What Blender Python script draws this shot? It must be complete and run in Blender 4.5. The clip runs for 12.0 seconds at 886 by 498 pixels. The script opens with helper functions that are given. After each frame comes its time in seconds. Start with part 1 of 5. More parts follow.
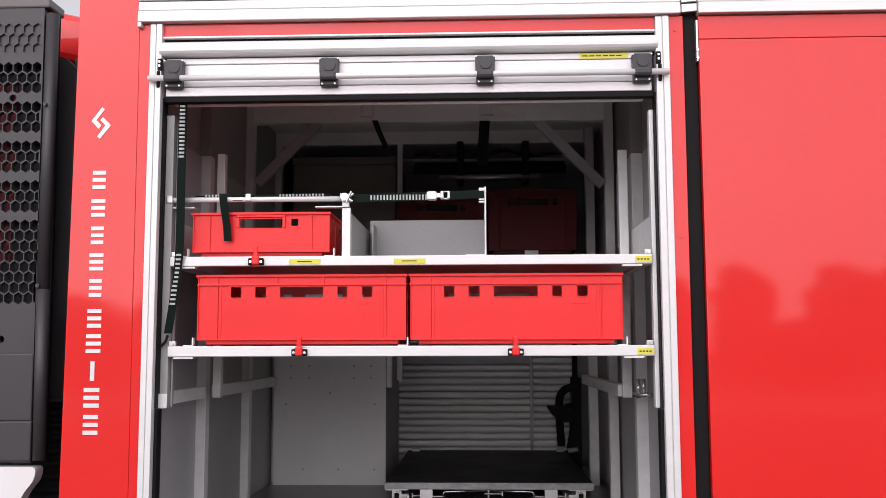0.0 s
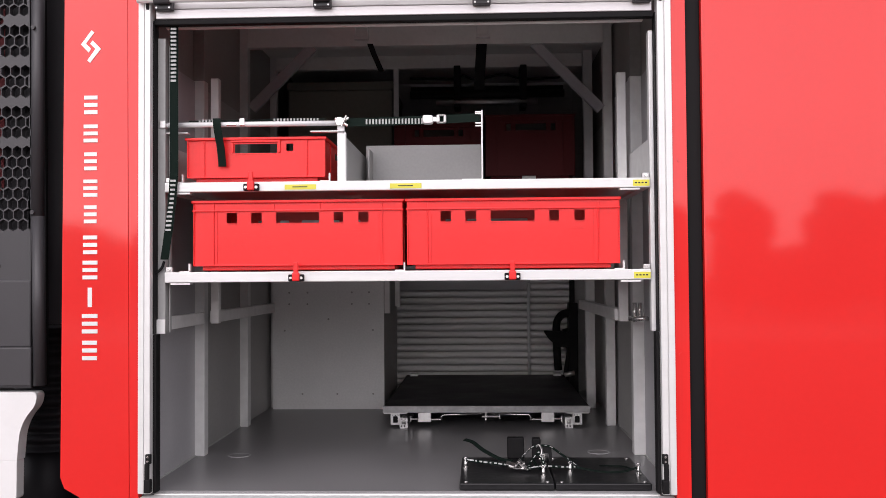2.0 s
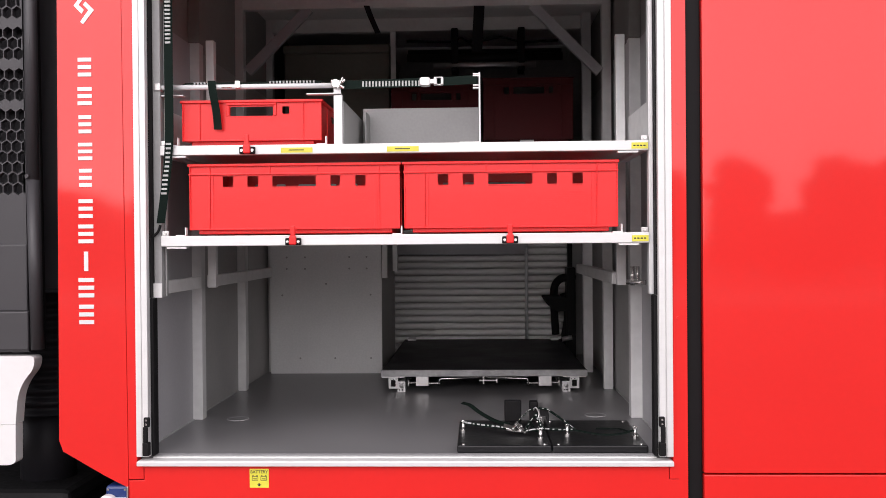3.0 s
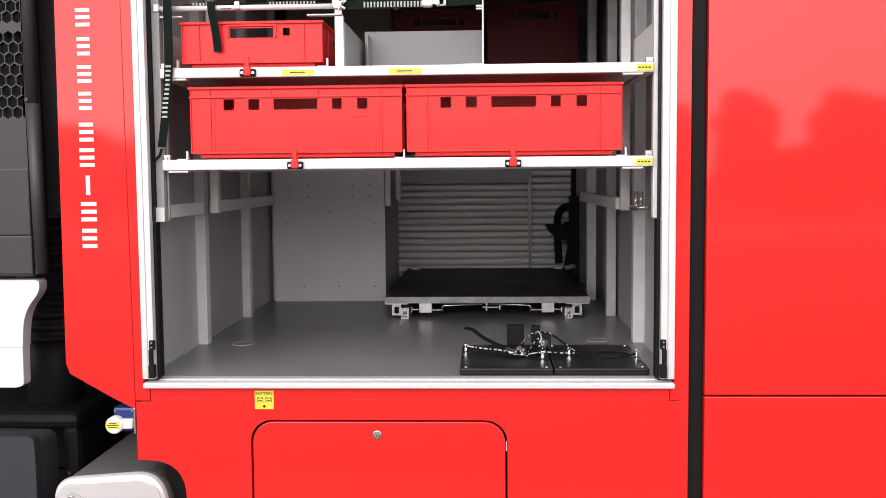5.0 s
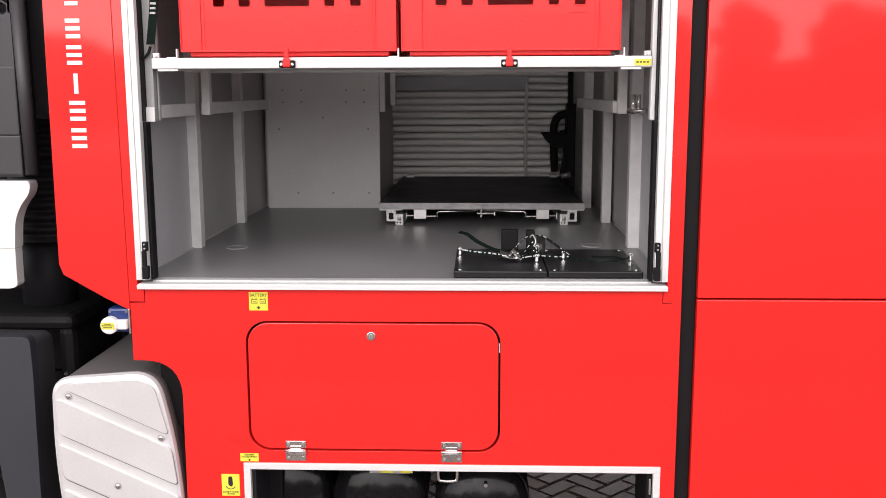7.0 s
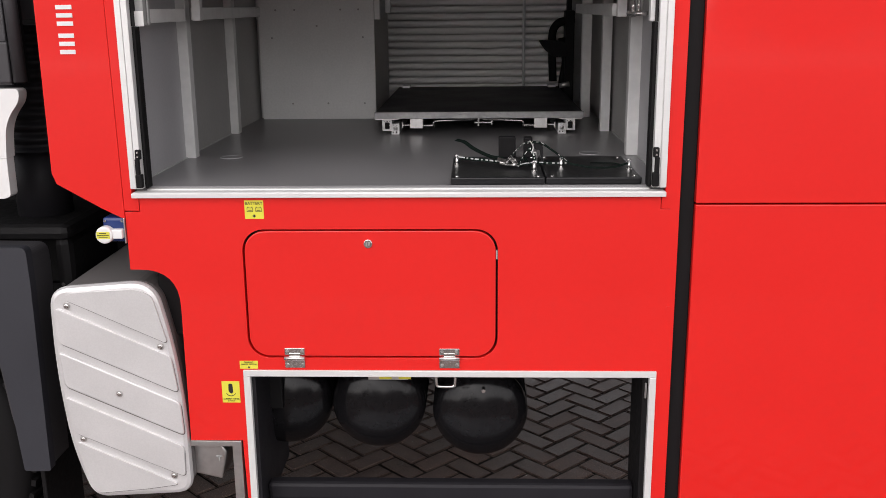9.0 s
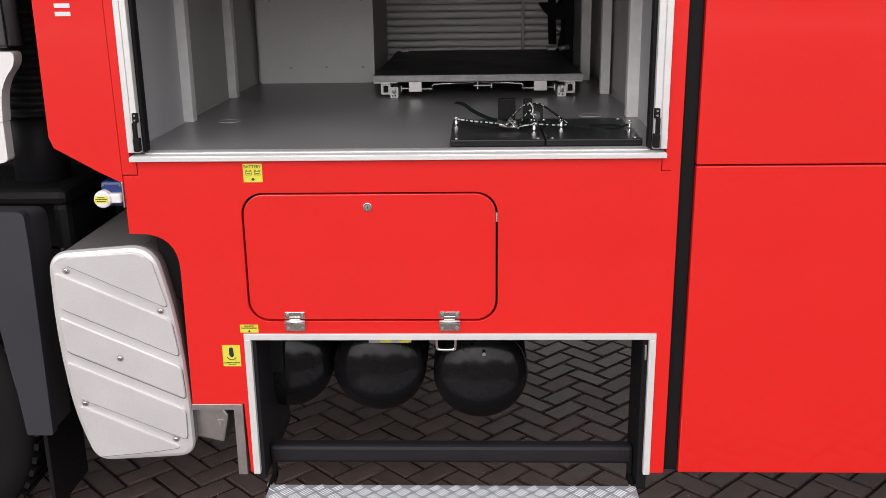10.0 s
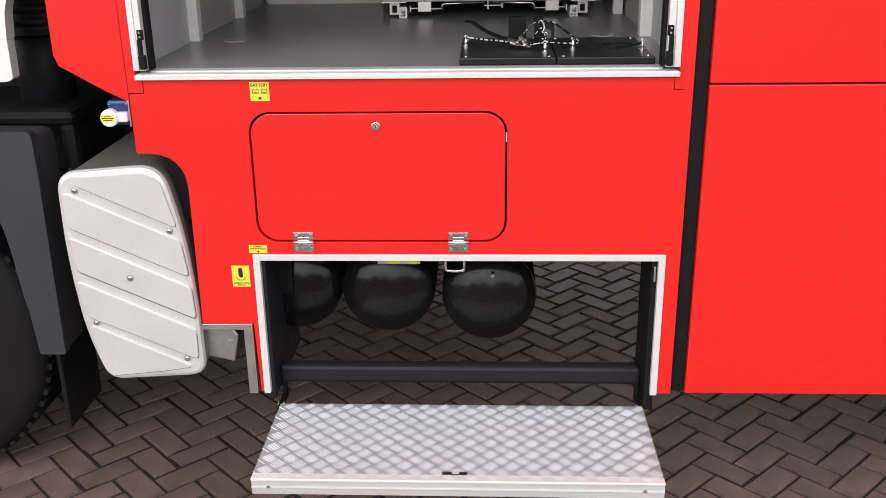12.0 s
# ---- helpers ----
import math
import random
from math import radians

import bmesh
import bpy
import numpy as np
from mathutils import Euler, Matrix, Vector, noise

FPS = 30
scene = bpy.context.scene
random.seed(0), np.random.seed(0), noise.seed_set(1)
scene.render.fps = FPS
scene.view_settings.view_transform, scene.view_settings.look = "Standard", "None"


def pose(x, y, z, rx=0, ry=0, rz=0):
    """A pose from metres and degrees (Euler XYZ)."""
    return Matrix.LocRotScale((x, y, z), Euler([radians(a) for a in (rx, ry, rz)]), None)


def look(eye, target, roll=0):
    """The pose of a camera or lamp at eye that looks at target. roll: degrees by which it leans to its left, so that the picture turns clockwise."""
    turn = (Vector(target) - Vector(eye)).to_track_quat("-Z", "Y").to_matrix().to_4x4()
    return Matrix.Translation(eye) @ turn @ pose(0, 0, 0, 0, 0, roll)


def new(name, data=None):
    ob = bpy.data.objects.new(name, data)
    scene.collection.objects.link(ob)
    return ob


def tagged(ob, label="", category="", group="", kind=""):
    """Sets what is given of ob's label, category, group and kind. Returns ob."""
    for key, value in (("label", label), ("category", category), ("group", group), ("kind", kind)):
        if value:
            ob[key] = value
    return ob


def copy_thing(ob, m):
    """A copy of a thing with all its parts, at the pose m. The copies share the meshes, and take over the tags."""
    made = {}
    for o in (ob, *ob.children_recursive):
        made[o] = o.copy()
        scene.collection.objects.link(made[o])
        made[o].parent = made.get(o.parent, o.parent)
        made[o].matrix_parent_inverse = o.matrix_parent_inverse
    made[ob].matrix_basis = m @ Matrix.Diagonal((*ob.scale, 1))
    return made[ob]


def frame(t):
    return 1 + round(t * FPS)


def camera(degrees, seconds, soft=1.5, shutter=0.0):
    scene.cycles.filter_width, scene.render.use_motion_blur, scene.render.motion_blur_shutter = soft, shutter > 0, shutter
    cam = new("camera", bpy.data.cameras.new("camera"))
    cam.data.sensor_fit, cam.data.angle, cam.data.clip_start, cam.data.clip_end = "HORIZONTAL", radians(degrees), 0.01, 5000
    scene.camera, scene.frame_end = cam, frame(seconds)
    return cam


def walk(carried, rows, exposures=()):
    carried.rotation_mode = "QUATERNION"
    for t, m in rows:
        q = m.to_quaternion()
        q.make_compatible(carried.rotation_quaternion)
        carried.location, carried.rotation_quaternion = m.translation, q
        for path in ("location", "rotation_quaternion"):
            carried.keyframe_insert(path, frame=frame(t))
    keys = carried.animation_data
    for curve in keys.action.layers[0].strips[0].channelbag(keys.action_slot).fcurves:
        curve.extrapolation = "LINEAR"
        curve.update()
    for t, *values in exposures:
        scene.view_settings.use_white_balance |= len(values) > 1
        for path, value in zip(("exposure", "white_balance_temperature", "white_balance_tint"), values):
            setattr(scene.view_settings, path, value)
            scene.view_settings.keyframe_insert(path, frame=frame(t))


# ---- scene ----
cam = camera(49.67, 12.0, soft=0.85)
PATH = [
    (0, (0.2091, -2.6335, 1.947), (0.1291, -0.6457, 2.1532), -0.14),
    (0.5, (0.21, -2.6313, 1.9477), (0.1305, -0.6401, 2.1176), -0.11),
    (1, (0.2108, -2.6272, 1.9442), (0.1328, -0.633, 2.0742), -0.19),
    (1.5, (0.2117, -2.625, 1.9413), (0.1346, -0.6287, 2.0351), -0.27),
    (2, (0.2134, -2.6216, 1.9376), (0.1359, -0.6239, 1.9946), -0.41),
    (2.5, (0.2147, -2.6174, 1.9347), (0.1378, -0.619, 1.9578), -0.46),
    (3, (0.2144, -2.6124, 1.9304), (0.1407, -0.6138, 1.9166), -0.47),
    (5, (0.2184, -2.608, 1.8993), (0.1348, -0.6153, 1.7501), -0.5),
    (5.5, (0.2205, -2.6052, 1.8899), (0.134, -0.6159, 1.7019), -0.37),
    (6, (0.2222, -2.6024, 1.8793), (0.1365, -0.6181, 1.6438), -0.34),
    (6.5, (0.2222, -2.5975, 1.8709), (0.1415, -0.6189, 1.5908), -0.31),
    (7, (0.2207, -2.5945, 1.8629), (0.1464, -0.6226, 1.5372), -0.2),
    (9, (0.2239, -2.5826, 1.8289), (0.1535, -0.6456, 1.3358), -0.57),
    (9.5, (0.223, -2.5802, 1.8216), (0.1554, -0.6518, 1.2956), -0.57),
    (10, (0.2222, -2.5786, 1.8142), (0.153, -0.6594, 1.2558), -0.82),
    (10.5, (0.224, -2.5779, 1.808), (0.1461, -0.6683, 1.2189), -0.88),
    (11, (0.2257, -2.5775, 1.7984), (0.1383, -0.6797, 1.1733), -0.96),
    (11.5, (0.2264, -2.5778, 1.7899), (0.1356, -0.6917, 1.131), -0.9),
    (12, (0.2249, -2.5758, 1.7818), (0.1346, -0.7024, 1.0876), -0.89),
]
EXPOSURE = [(0, 0.00, 6470, 20), (1.5, 0.03, 6500, 20), (3, 0.16, 6570, 19), (5, 0.34, 6680, 17), (7, 0.40, 6680, 17), (8.2, 0.16, 6640, 15), (9.5, -0.03, 6610, 15), (10.5, 0.07, 6600, 14), (12, 0.22, 6580, 13)]
walk(cam, [(t, look(eye, target, roll)) for t, eye, target, roll in PATH], EXPOSURE)

# ---- world, sun, exposure ----
world = bpy.data.worlds.new("overcast_sky")
scene.world = world
world.use_nodes = True
wn, wl = world.node_tree.nodes, world.node_tree.links
sky = wn.new("ShaderNodeTexSky")
sky.sky_type, sky.sun_disc = "NISHITA", False
sky.dust_density = 2.0
sky.sun_elevation, sky.sun_rotation = radians(37), radians(205)
veil = wn.new("ShaderNodeHueSaturation")
veil.inputs["Saturation"].default_value = 0.12
wl.new(sky.outputs["Color"], veil.inputs["Color"])
wl.new(veil.outputs["Color"], wn["Background"].inputs["Color"])
wn["Background"].inputs["Strength"].default_value = 0.185
sun = new("sun", bpy.data.lights.new("sun", "SUN"))
sun.data.energy, sun.data.angle, sun.data.color = 1.1, radians(80), (1.0, 0.985, 0.97)
sun.matrix_world = look((5, -10.5, 9.8), (0, 0, 1))


# ---- materials ----
def shader(name, colour, rough=0.5, metal=0.0, coat=0.0, grain=0.0, grain_size=60.0, stain=0.0, stain_size=5.0, bump=0.0, bump_size=200.0, spread=0.0, stretch=(1, 1, 1), gloss=0.5, fleck=0.0, fleck_size=170.0):
    m = bpy.data.materials.new(name)
    m.use_nodes = True
    n, l = m.node_tree.nodes, m.node_tree.links
    p = n["Principled BSDF"]
    p.inputs["Base Color"].default_value = (*colour, 1)
    p.inputs["Roughness"].default_value, p.inputs["Metallic"].default_value = rough, metal
    p.inputs["Coat Weight"].default_value, p.inputs["Coat Roughness"].default_value = coat, 0.05
    p.inputs["Specular IOR Level"].default_value = gloss
    co = n.new("ShaderNodeTexCoord")
    mp = n.new("ShaderNodeMapping")
    mp.inputs["Scale"].default_value = stretch
    l.new(co.outputs["Object"], mp.inputs["Vector"])

    def tex(size, detail):
        t = n.new("ShaderNodeTexNoise")
        t.inputs["Scale"].default_value, t.inputs["Detail"].default_value = size, detail
        l.new(mp.outputs["Vector"], t.inputs["Vector"])
        return t.outputs["Fac"]

    value = None
    for fac, amount in ((tex(grain_size, 4), grain), (tex(stain_size, 5), stain)):
        r = n.new("ShaderNodeMapRange")
        r.inputs["From Min"].default_value, r.inputs["From Max"].default_value = 0.3, 0.7
        r.inputs["To Min"].default_value, r.inputs["To Max"].default_value = 1 - amount, 1 + amount
        l.new(fac, r.inputs["Value"])
        if value is None:
            value = r.outputs["Result"]
        else:
            k = n.new("ShaderNodeMath")
            k.operation = "MULTIPLY"
            l.new(value, k.inputs[0]), l.new(r.outputs["Result"], k.inputs[1])
            value = k.outputs["Value"]
    if fleck:
        r = n.new("ShaderNodeMapRange")
        r.inputs["From Min"].default_value, r.inputs["From Max"].default_value = 0.60, 0.72
        r.inputs["To Min"].default_value, r.inputs["To Max"].default_value = 1.0, 1.0 + fleck
        l.new(tex(fleck_size, 2), r.inputs["Value"])
        k = n.new("ShaderNodeMath")
        k.operation = "MULTIPLY"
        l.new(value, k.inputs[0]), l.new(r.outputs["Result"], k.inputs[1])
        value = k.outputs["Value"]
    if spread:
        oi = n.new("ShaderNodeObjectInfo")
        gi = n.new("ShaderNodeNewGeometry")
        ad = n.new("ShaderNodeMath")
        ad.operation = "ADD"
        l.new(oi.outputs["Random"], ad.inputs[0]), l.new(gi.outputs["Random Per Island"], ad.inputs[1])
        fr = n.new("ShaderNodeMath")
        fr.operation = "FRACT"
        l.new(ad.outputs["Value"], fr.inputs[0])
        r = n.new("ShaderNodeMapRange")
        r.inputs["To Min"].default_value, r.inputs["To Max"].default_value = 1 - spread, 1 + spread
        l.new(fr.outputs["Value"], r.inputs["Value"])
        k = n.new("ShaderNodeMath")
        k.operation = "MULTIPLY"
        l.new(value, k.inputs[0]), l.new(r.outputs["Result"], k.inputs[1])
        value = k.outputs["Value"]
    if grain or stain or spread:
        vm = n.new("ShaderNodeVectorMath")
        vm.operation = "SCALE"
        vm.inputs[0].default_value = colour
        l.new(value, vm.inputs["Scale"])
        l.new(vm.outputs["Vector"], p.inputs["Base Color"])
        rr = n.new("ShaderNodeMath")
        rr.operation = "MULTIPLY"
        rr.inputs[1].default_value = rough
        l.new(value, rr.inputs[0])
        l.new(rr.outputs["Value"], p.inputs["Roughness"])
    if bump:
        b = n.new("ShaderNodeBump")
        b.inputs["Strength"].default_value, b.inputs["Distance"].default_value = bump, 0.002
        l.new(tex(bump_size, 3), b.inputs["Height"])
        l.new(b.outputs["Normal"], p.inputs["Normal"])
    return m


RED = shader("red_paint", (0.79, 0.0178, 0.0138), 0.4, coat=0.9, gloss=0.25, grain=0.01, stain=0.02, stain_size=3, bump=0.01, bump_size=14)
CRATE = shader("red_plastic", (0.88, 0.0185, 0.017), 0.36, grain=0.03, grain_size=90, stain=0.03, bump=0.05, bump_size=300)
ALU = shader("anodised_aluminium", (0.78, 0.78, 0.77), 0.42, 0.25, grain=0.012, grain_size=40, stain=0.02, stretch=(1, 8, 8))
STEP_FACE_SHADED = shader("shaded_profile", (0.56, 0.555, 0.56), 0.42, 0.15, grain=0.03, grain_size=40, stain=0.04, stretch=(1, 8, 8))
ALU_DULL = shader("mill_aluminium", (0.78, 0.78, 0.77), 0.42, 0.15, grain=0.05, grain_size=30, stain=0.06, stain_size=7)
SLAT = shader("satin_slats", (0.74, 0.72, 0.72), 0.4, 0.3, grain=0.03, stain=0.03, stretch=(1, 6, 6))
PANEL = shader("grey_sheet", (0.86, 0.86, 0.85), 0.5, 0.0, grain=0.04, grain_size=120, stain=0.05, stain_size=4)
FLOOR = shader("grey_floor", (0.205, 0.202, 0.206), 0.34, grain=0.08, grain_size=250, stain=0.07, stain_size=3, bump=0.08, bump_size=350)
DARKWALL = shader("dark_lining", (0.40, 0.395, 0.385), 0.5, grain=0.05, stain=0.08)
BLACK = shader("black_rubber", (0.0095, 0.009, 0.0095), 0.6, gloss=0.16, grain=0.1, stain=0.1, bump=0.1)
PLASTIC = shader("dark_grey_plastic", (0.050, 0.048, 0.052), 0.42, gloss=0.45, grain=0.06, grain_size=300, stain=0.06, bump=0.12, bump_size=500)
MUDGUARD = shader("slate_plastic", (0.032, 0.033, 0.041), 0.5, grain=0.05, grain_size=300, stain=0.06, bump=0.12, bump_size=500)
BOARD = shader("black_board", (0.008, 0.008, 0.009), 0.34, gloss=0.35, grain=0.1, stain=0.1)
TANK = shader("black_gloss_paint", (0.008, 0.0076, 0.0085), 0.17, gloss=0.27, grain=0.1, stain=0.1, bump=0.02, bump_size=40)
WHITE = shader("white_paint", (0.82, 0.82, 0.81), 0.3, coat=0.3, grain=0.01, stain=0.02)
STEEL = shader("bright_steel", (0.78, 0.77, 0.75), 0.24, 1.0, grain=0.04, stain=0.06)
ZINC = shader("zinc", (0.62, 0.61, 0.60), 0.35, 0.9, grain=0.06, stain=0.1, stain_size=12)
SILVER = shader("silver_lacquer", (0.73, 0.72, 0.718), 0.38, 0.35, grain=0.03, grain_size=200, stain=0.04, stain_size=6)
TREAD = shader("tread_plate", (0.34, 0.355, 0.38), 0.42, 0.1, grain=0.05, stain=0.08, stain_size=6)
LUG = shader("polished_lugs", (0.84, 0.87, 0.90), 0.3, 0.1, spread=0.06)
YELLOW = shader("yellow_sticker", (0.76, 0.71, 0.07), 0.4, grain=0.02)
INK = shader("black_ink", (0.02, 0.02, 0.02), 0.5)
PALE = shader("white_print", (0.46, 0.47, 0.46), 0.55, grain=0.25, grain_size=160)
LETTER = shader("silver_foil", (0.78, 0.78, 0.78), 0.4, 0.3)
WEB = shader("dark_green_webbing", (0.006, 0.013, 0.010), 0.8, gloss=0.12, grain=0.15, grain_size=900, bump=0.4, bump_size=900)
BLUE = shader("blue_plastic", (0.014, 0.035, 0.15), 0.35, grain=0.03)
LINING = shader("pale_lining", (0.82, 0.82, 0.80), 0.5, 0.0, grain=0.03, stain=0.06, stain_size=4)
FARSLAT = shader("pale_slats", (0.90, 0.88, 0.86), 0.4, 0.0, grain=0.03, stain=0.04, stretch=(1, 6, 6))
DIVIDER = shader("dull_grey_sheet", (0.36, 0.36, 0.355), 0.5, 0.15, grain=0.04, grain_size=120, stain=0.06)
# red with the shade put into its colour, for things deep inside
RED_SHADED = shader("shaded_red", (0.13, 0.012, 0.015), 0.55, gloss=0.3, grain=0.04, stain=0.05)
OLIVE = shader("olive_box", (0.18, 0.175, 0.145), 0.6, grain=0.06, stain=0.1)
SHELL = shader("grey_tank_paint", (0.15, 0.14, 0.138), 0.45, grain=0.05, stain=0.1)
BAR = shader("polished_tube", (0.84, 0.84, 0.84), 0.25, 0.1, grain=0.02)
EDGE = shader("scuffed_metal", (0.34, 0.34, 0.34), 0.4, 0.5, grain=0.12, grain_size=60, stain=0.2, stain_size=14)
PAVER = shader("concrete_paver", (0.148, 0.104, 0.090), 0.5, gloss=0.2, grain=0.5, grain_size=260, fleck=1.6, stain=0.22, stain_size=9, bump=0.9, bump_size=320, spread=0.18)
JOINT = shader("sandy_joint", (0.020, 0.015, 0.013), 0.95, grain=0.3, grain_size=200, stain=0.2, bump=0.5)
MOSS = shader("moss", (0.06, 0.075, 0.02), 0.9, grain=0.3, grain_size=300)
BARK = shader("bark", (0.09, 0.07, 0.05), 0.9, grain=0.3, grain_size=20, bump=0.5)
YARD = shader("worn_yard", (0.115, 0.092, 0.085), 0.9, gloss=0.2, grain=0.2, stain=0.2, stain_size=1)
LINER = shader("grey_liner_sheet", (0.44, 0.435, 0.45), 0.5, grain=0.04, grain_size=120, stain=0.06, stain_size=4)
LANE = shader("pale_concrete", (0.30, 0.29, 0.275), 0.9, gloss=0.2, grain=0.15, grain_size=3, stain=0.15, stain_size=0.4)
UPPER = shader("shaded_upper_lining", (0.31, 0.30, 0.285), 0.55, gloss=0.3, grain=0.06, stain=0.1)
FRAME_TUBE = shader("dark_frame_paint", (0.016, 0.015, 0.018), 0.55, gloss=0.25, grain=0.08, grain_size=200, stain=0.12, stain_size=6)
LEAF = shader("leaves", (0.035, 0.055, 0.022), 0.6, spread=0.35)


# ---- mesh helpers ----
def link_mesh(name, bm, material, smooth=False):
    me = bpy.data.meshes.new(name)
    bmesh.ops.recalc_face_normals(bm, faces=bm.faces)
    if smooth:
        for f in bm.faces:
            f.smooth = True
    bm.to_mesh(me)
    bm.free()
    me.materials.append(material)
    return new(name, me)


def rounded(ob, width, segments=2):
    b = ob.modifiers.new("edge", "BEVEL")
    b.width, b.segments, b.limit_method, b.angle_limit = width, segments, "ANGLE", radians(35)
    b.harden_normals = False
    return ob


def part(name, bm, material, parent, label="", bevel=0.0, smooth=False):
    ob = link_mesh(name, bm, material, smooth)
    ob.parent = parent
    if bevel:
        rounded(ob, bevel)
    return tagged(ob, label)


def thing(name, label, category, group="", kind=""):
    return tagged(new(name), label, category, group, kind)


def box(bm, x0, x1, y0, y1, z0, z1, m=None):
    r = bmesh.ops.create_cube(bm, size=1)
    t = Matrix.Translation(((x0 + x1) / 2, (y0 + y1) / 2, (z0 + z1) / 2)) @ Matrix.Diagonal((abs(x1 - x0), abs(y1 - y0), abs(z1 - z0), 1))
    bmesh.ops.transform(bm, matrix=(m @ t) if m else t, verts=r["verts"])
    return bm


def boxes(*rows):
    bm = bmesh.new()
    for r in rows:
        box(bm, *r)
    return bm


def rod(bm, a, b, r, seg=14, r2=None):
    a, b = Vector(a), Vector(b)
    d = b - a
    g = bmesh.ops.create_cone(bm, cap_ends=True, segments=seg, radius1=r, radius2=r if r2 is None else r2, depth=d.length)
    m = Matrix.Translation((a + b) / 2) @ d.to_track_quat("Z", "Y").to_matrix().to_4x4()
    bmesh.ops.transform(bm, matrix=m, verts=g["verts"])
    return bm


def rods(*rows, seg=14):
    bm = bmesh.new()
    for a, b, r in rows:
        rod(bm, a, b, r, seg)
    return bm


def tube(points, r, seg=8):
    """A round tube along a line of points."""
    bm = bmesh.new()
    pts = [Vector(p) for p in points]
    rings, side = [], None
    for i, p in enumerate(pts):
        d = (pts[min(i + 1, len(pts) - 1)] - pts[max(i - 1, 0)]).normalized()
        if side is None:
            side = d.orthogonal().normalized()
        side = (side - d * side.dot(d)).normalized()
        up = d.cross(side)
        rings.append([bm.verts.new(p + r * (math.cos(k * math.tau / seg) * side + math.sin(k * math.tau / seg) * up)) for k in range(seg)])
    for a, b in zip(rings, rings[1:]):
        for k in range(seg):
            bm.faces.new((a[k], a[(k + 1) % seg], b[(k + 1) % seg], b[k]))
    bm.faces.new(rings[0][::-1]), bm.faces.new(rings[-1])
    return bm


def band(points, wide, thick):
    """A flat strap along a line of points; wide: the vector across it."""
    bm = bmesh.new()
    pts, w = [Vector(p) for p in points], Vector(wide) / 2
    rings = []
    for i, p in enumerate(pts):
        d = (pts[min(i + 1, len(pts) - 1)] - pts[max(i - 1, 0)]).normalized()
        nrm = d.cross(w).normalized() * thick / 2
        rings.append([bm.verts.new(p + s * w + q * nrm) for s, q in ((-1, -1), (1, -1), (1, 1), (-1, 1))])
    for a, b in zip(rings, rings[1:]):
        for k in range(4):
            bm.faces.new((a[k], a[(k + 1) % 4], b[(k + 1) % 4], b[k]))
    bm.faces.new(rings[0][::-1]), bm.faces.new(rings[-1])
    return bm


def smooth_line(points, n=8):
    """A soft curve through points."""
    p = [Vector(q) for q in points]
    p = [2 * p[0] - p[1], *p, 2 * p[-1] - p[-2]]
    out = []
    for a, b, c, d in zip(p, p[1:], p[2:], p[3:]):
        for k in range(n):
            t = k / n
            out.append(0.5 * (2 * b + (c - a) * t + (2 * a - 5 * b + 4 * c - d) * t * t + (3 * b - a - 3 * c + d) * t ** 3))
    return [*out, p[-2]]


def corner_rect(x0, x1, z0, z1, r, n=6):
    out = []
    for cx, cz, a in ((x1 - r, z1 - r, 0), (x0 + r, z1 - r, 90), (x0 + r, z0 + r, 180), (x1 - r, z0 + r, 270)):
        out += [(cx + r * math.cos(radians(a + 90 * k / n)), cz + r * math.sin(radians(a + 90 * k / n))) for k in range(n + 1)]
    return out


def soft_polygon(points, radii, n=6):
    """A polygon in x and z whose corners are rounded by the radii."""
    out, c = [], len(points)
    for i, (p, r) in enumerate(zip(points, radii)):
        p, a, b = Vector(p), Vector(points[i - 1]), Vector(points[(i + 1) % c])
        if not r:
            out.append(tuple(p))
            continue
        s, e = p + (a - p).normalized() * r, p + (b - p).normalized() * r
        out += [tuple((1 - k / n) ** 2 * s + 2 * (k / n) * (1 - k / n) * p + (k / n) ** 2 * e) for k in range(n + 1)]
    return out


def plate(outer, holes, y0, y1, bm=None):
    """A plate that stands in x and z, with openings, from y0 (front) to y1."""
    own = bmesh.new()
    edges = []
    for loop in (outer, *holes):
        vs = [own.verts.new((x, y0, z)) for x, z in loop]
        edges += [own.edges.new((a, b)) for a, b in zip(vs, vs[1:] + vs[:1])]
    bmesh.ops.triangle_fill(own, use_beauty=True, use_dissolve=False, edges=edges)
    bmesh.ops.dissolve_limit(own, angle_limit=0.01, verts=own.verts, edges=own.edges)
    g = bmesh.ops.extrude_face_region(own, geom=own.faces[:])
    bmesh.ops.translate(own, vec=(0, y1 - y0, 0), verts=[v for v in g["geom"] if isinstance(v, bmesh.types.BMVert)])
    return own


def lettering(name, words, size, place, material, parent, turn=(90, 0, 0), align="CENTER"):
    c = bpy.data.curves.new(name, "FONT")
    c.body, c.size, c.extrude, c.align_x, c.align_y = words, size, 0.0004, align, "CENTER"
    o = bpy.data.objects.new(name, c)
    scene.collection.objects.link(o)
    me = bpy.data.meshes.new_from_object(o.evaluated_get(bpy.context.evaluated_depsgraph_get()))
    bpy.data.objects.remove(o)
    me.materials.clear()
    me.materials.append(material)
    ob = new(name, me)
    ob.matrix_basis = pose(*place, *turn)
    ob.parent = parent
    return ob


def row_of(name, bm, material, parent, places, label="", bevel=0.0, smooth=False):
    """One part at several places that share one mesh."""
    first = part(name, bm, material, parent, label, bevel, smooth)
    made = [first]
    for k, p in enumerate(places):
        o = first
        if k:
            o = first.copy()
            scene.collection.objects.link(o)
            made.append(o)
        o.matrix_basis = p if isinstance(p, Matrix) else Matrix.Translation(p)
    return made


GROUND, SILL, FLOOR_Z = -0.07, 1.322, 1.343

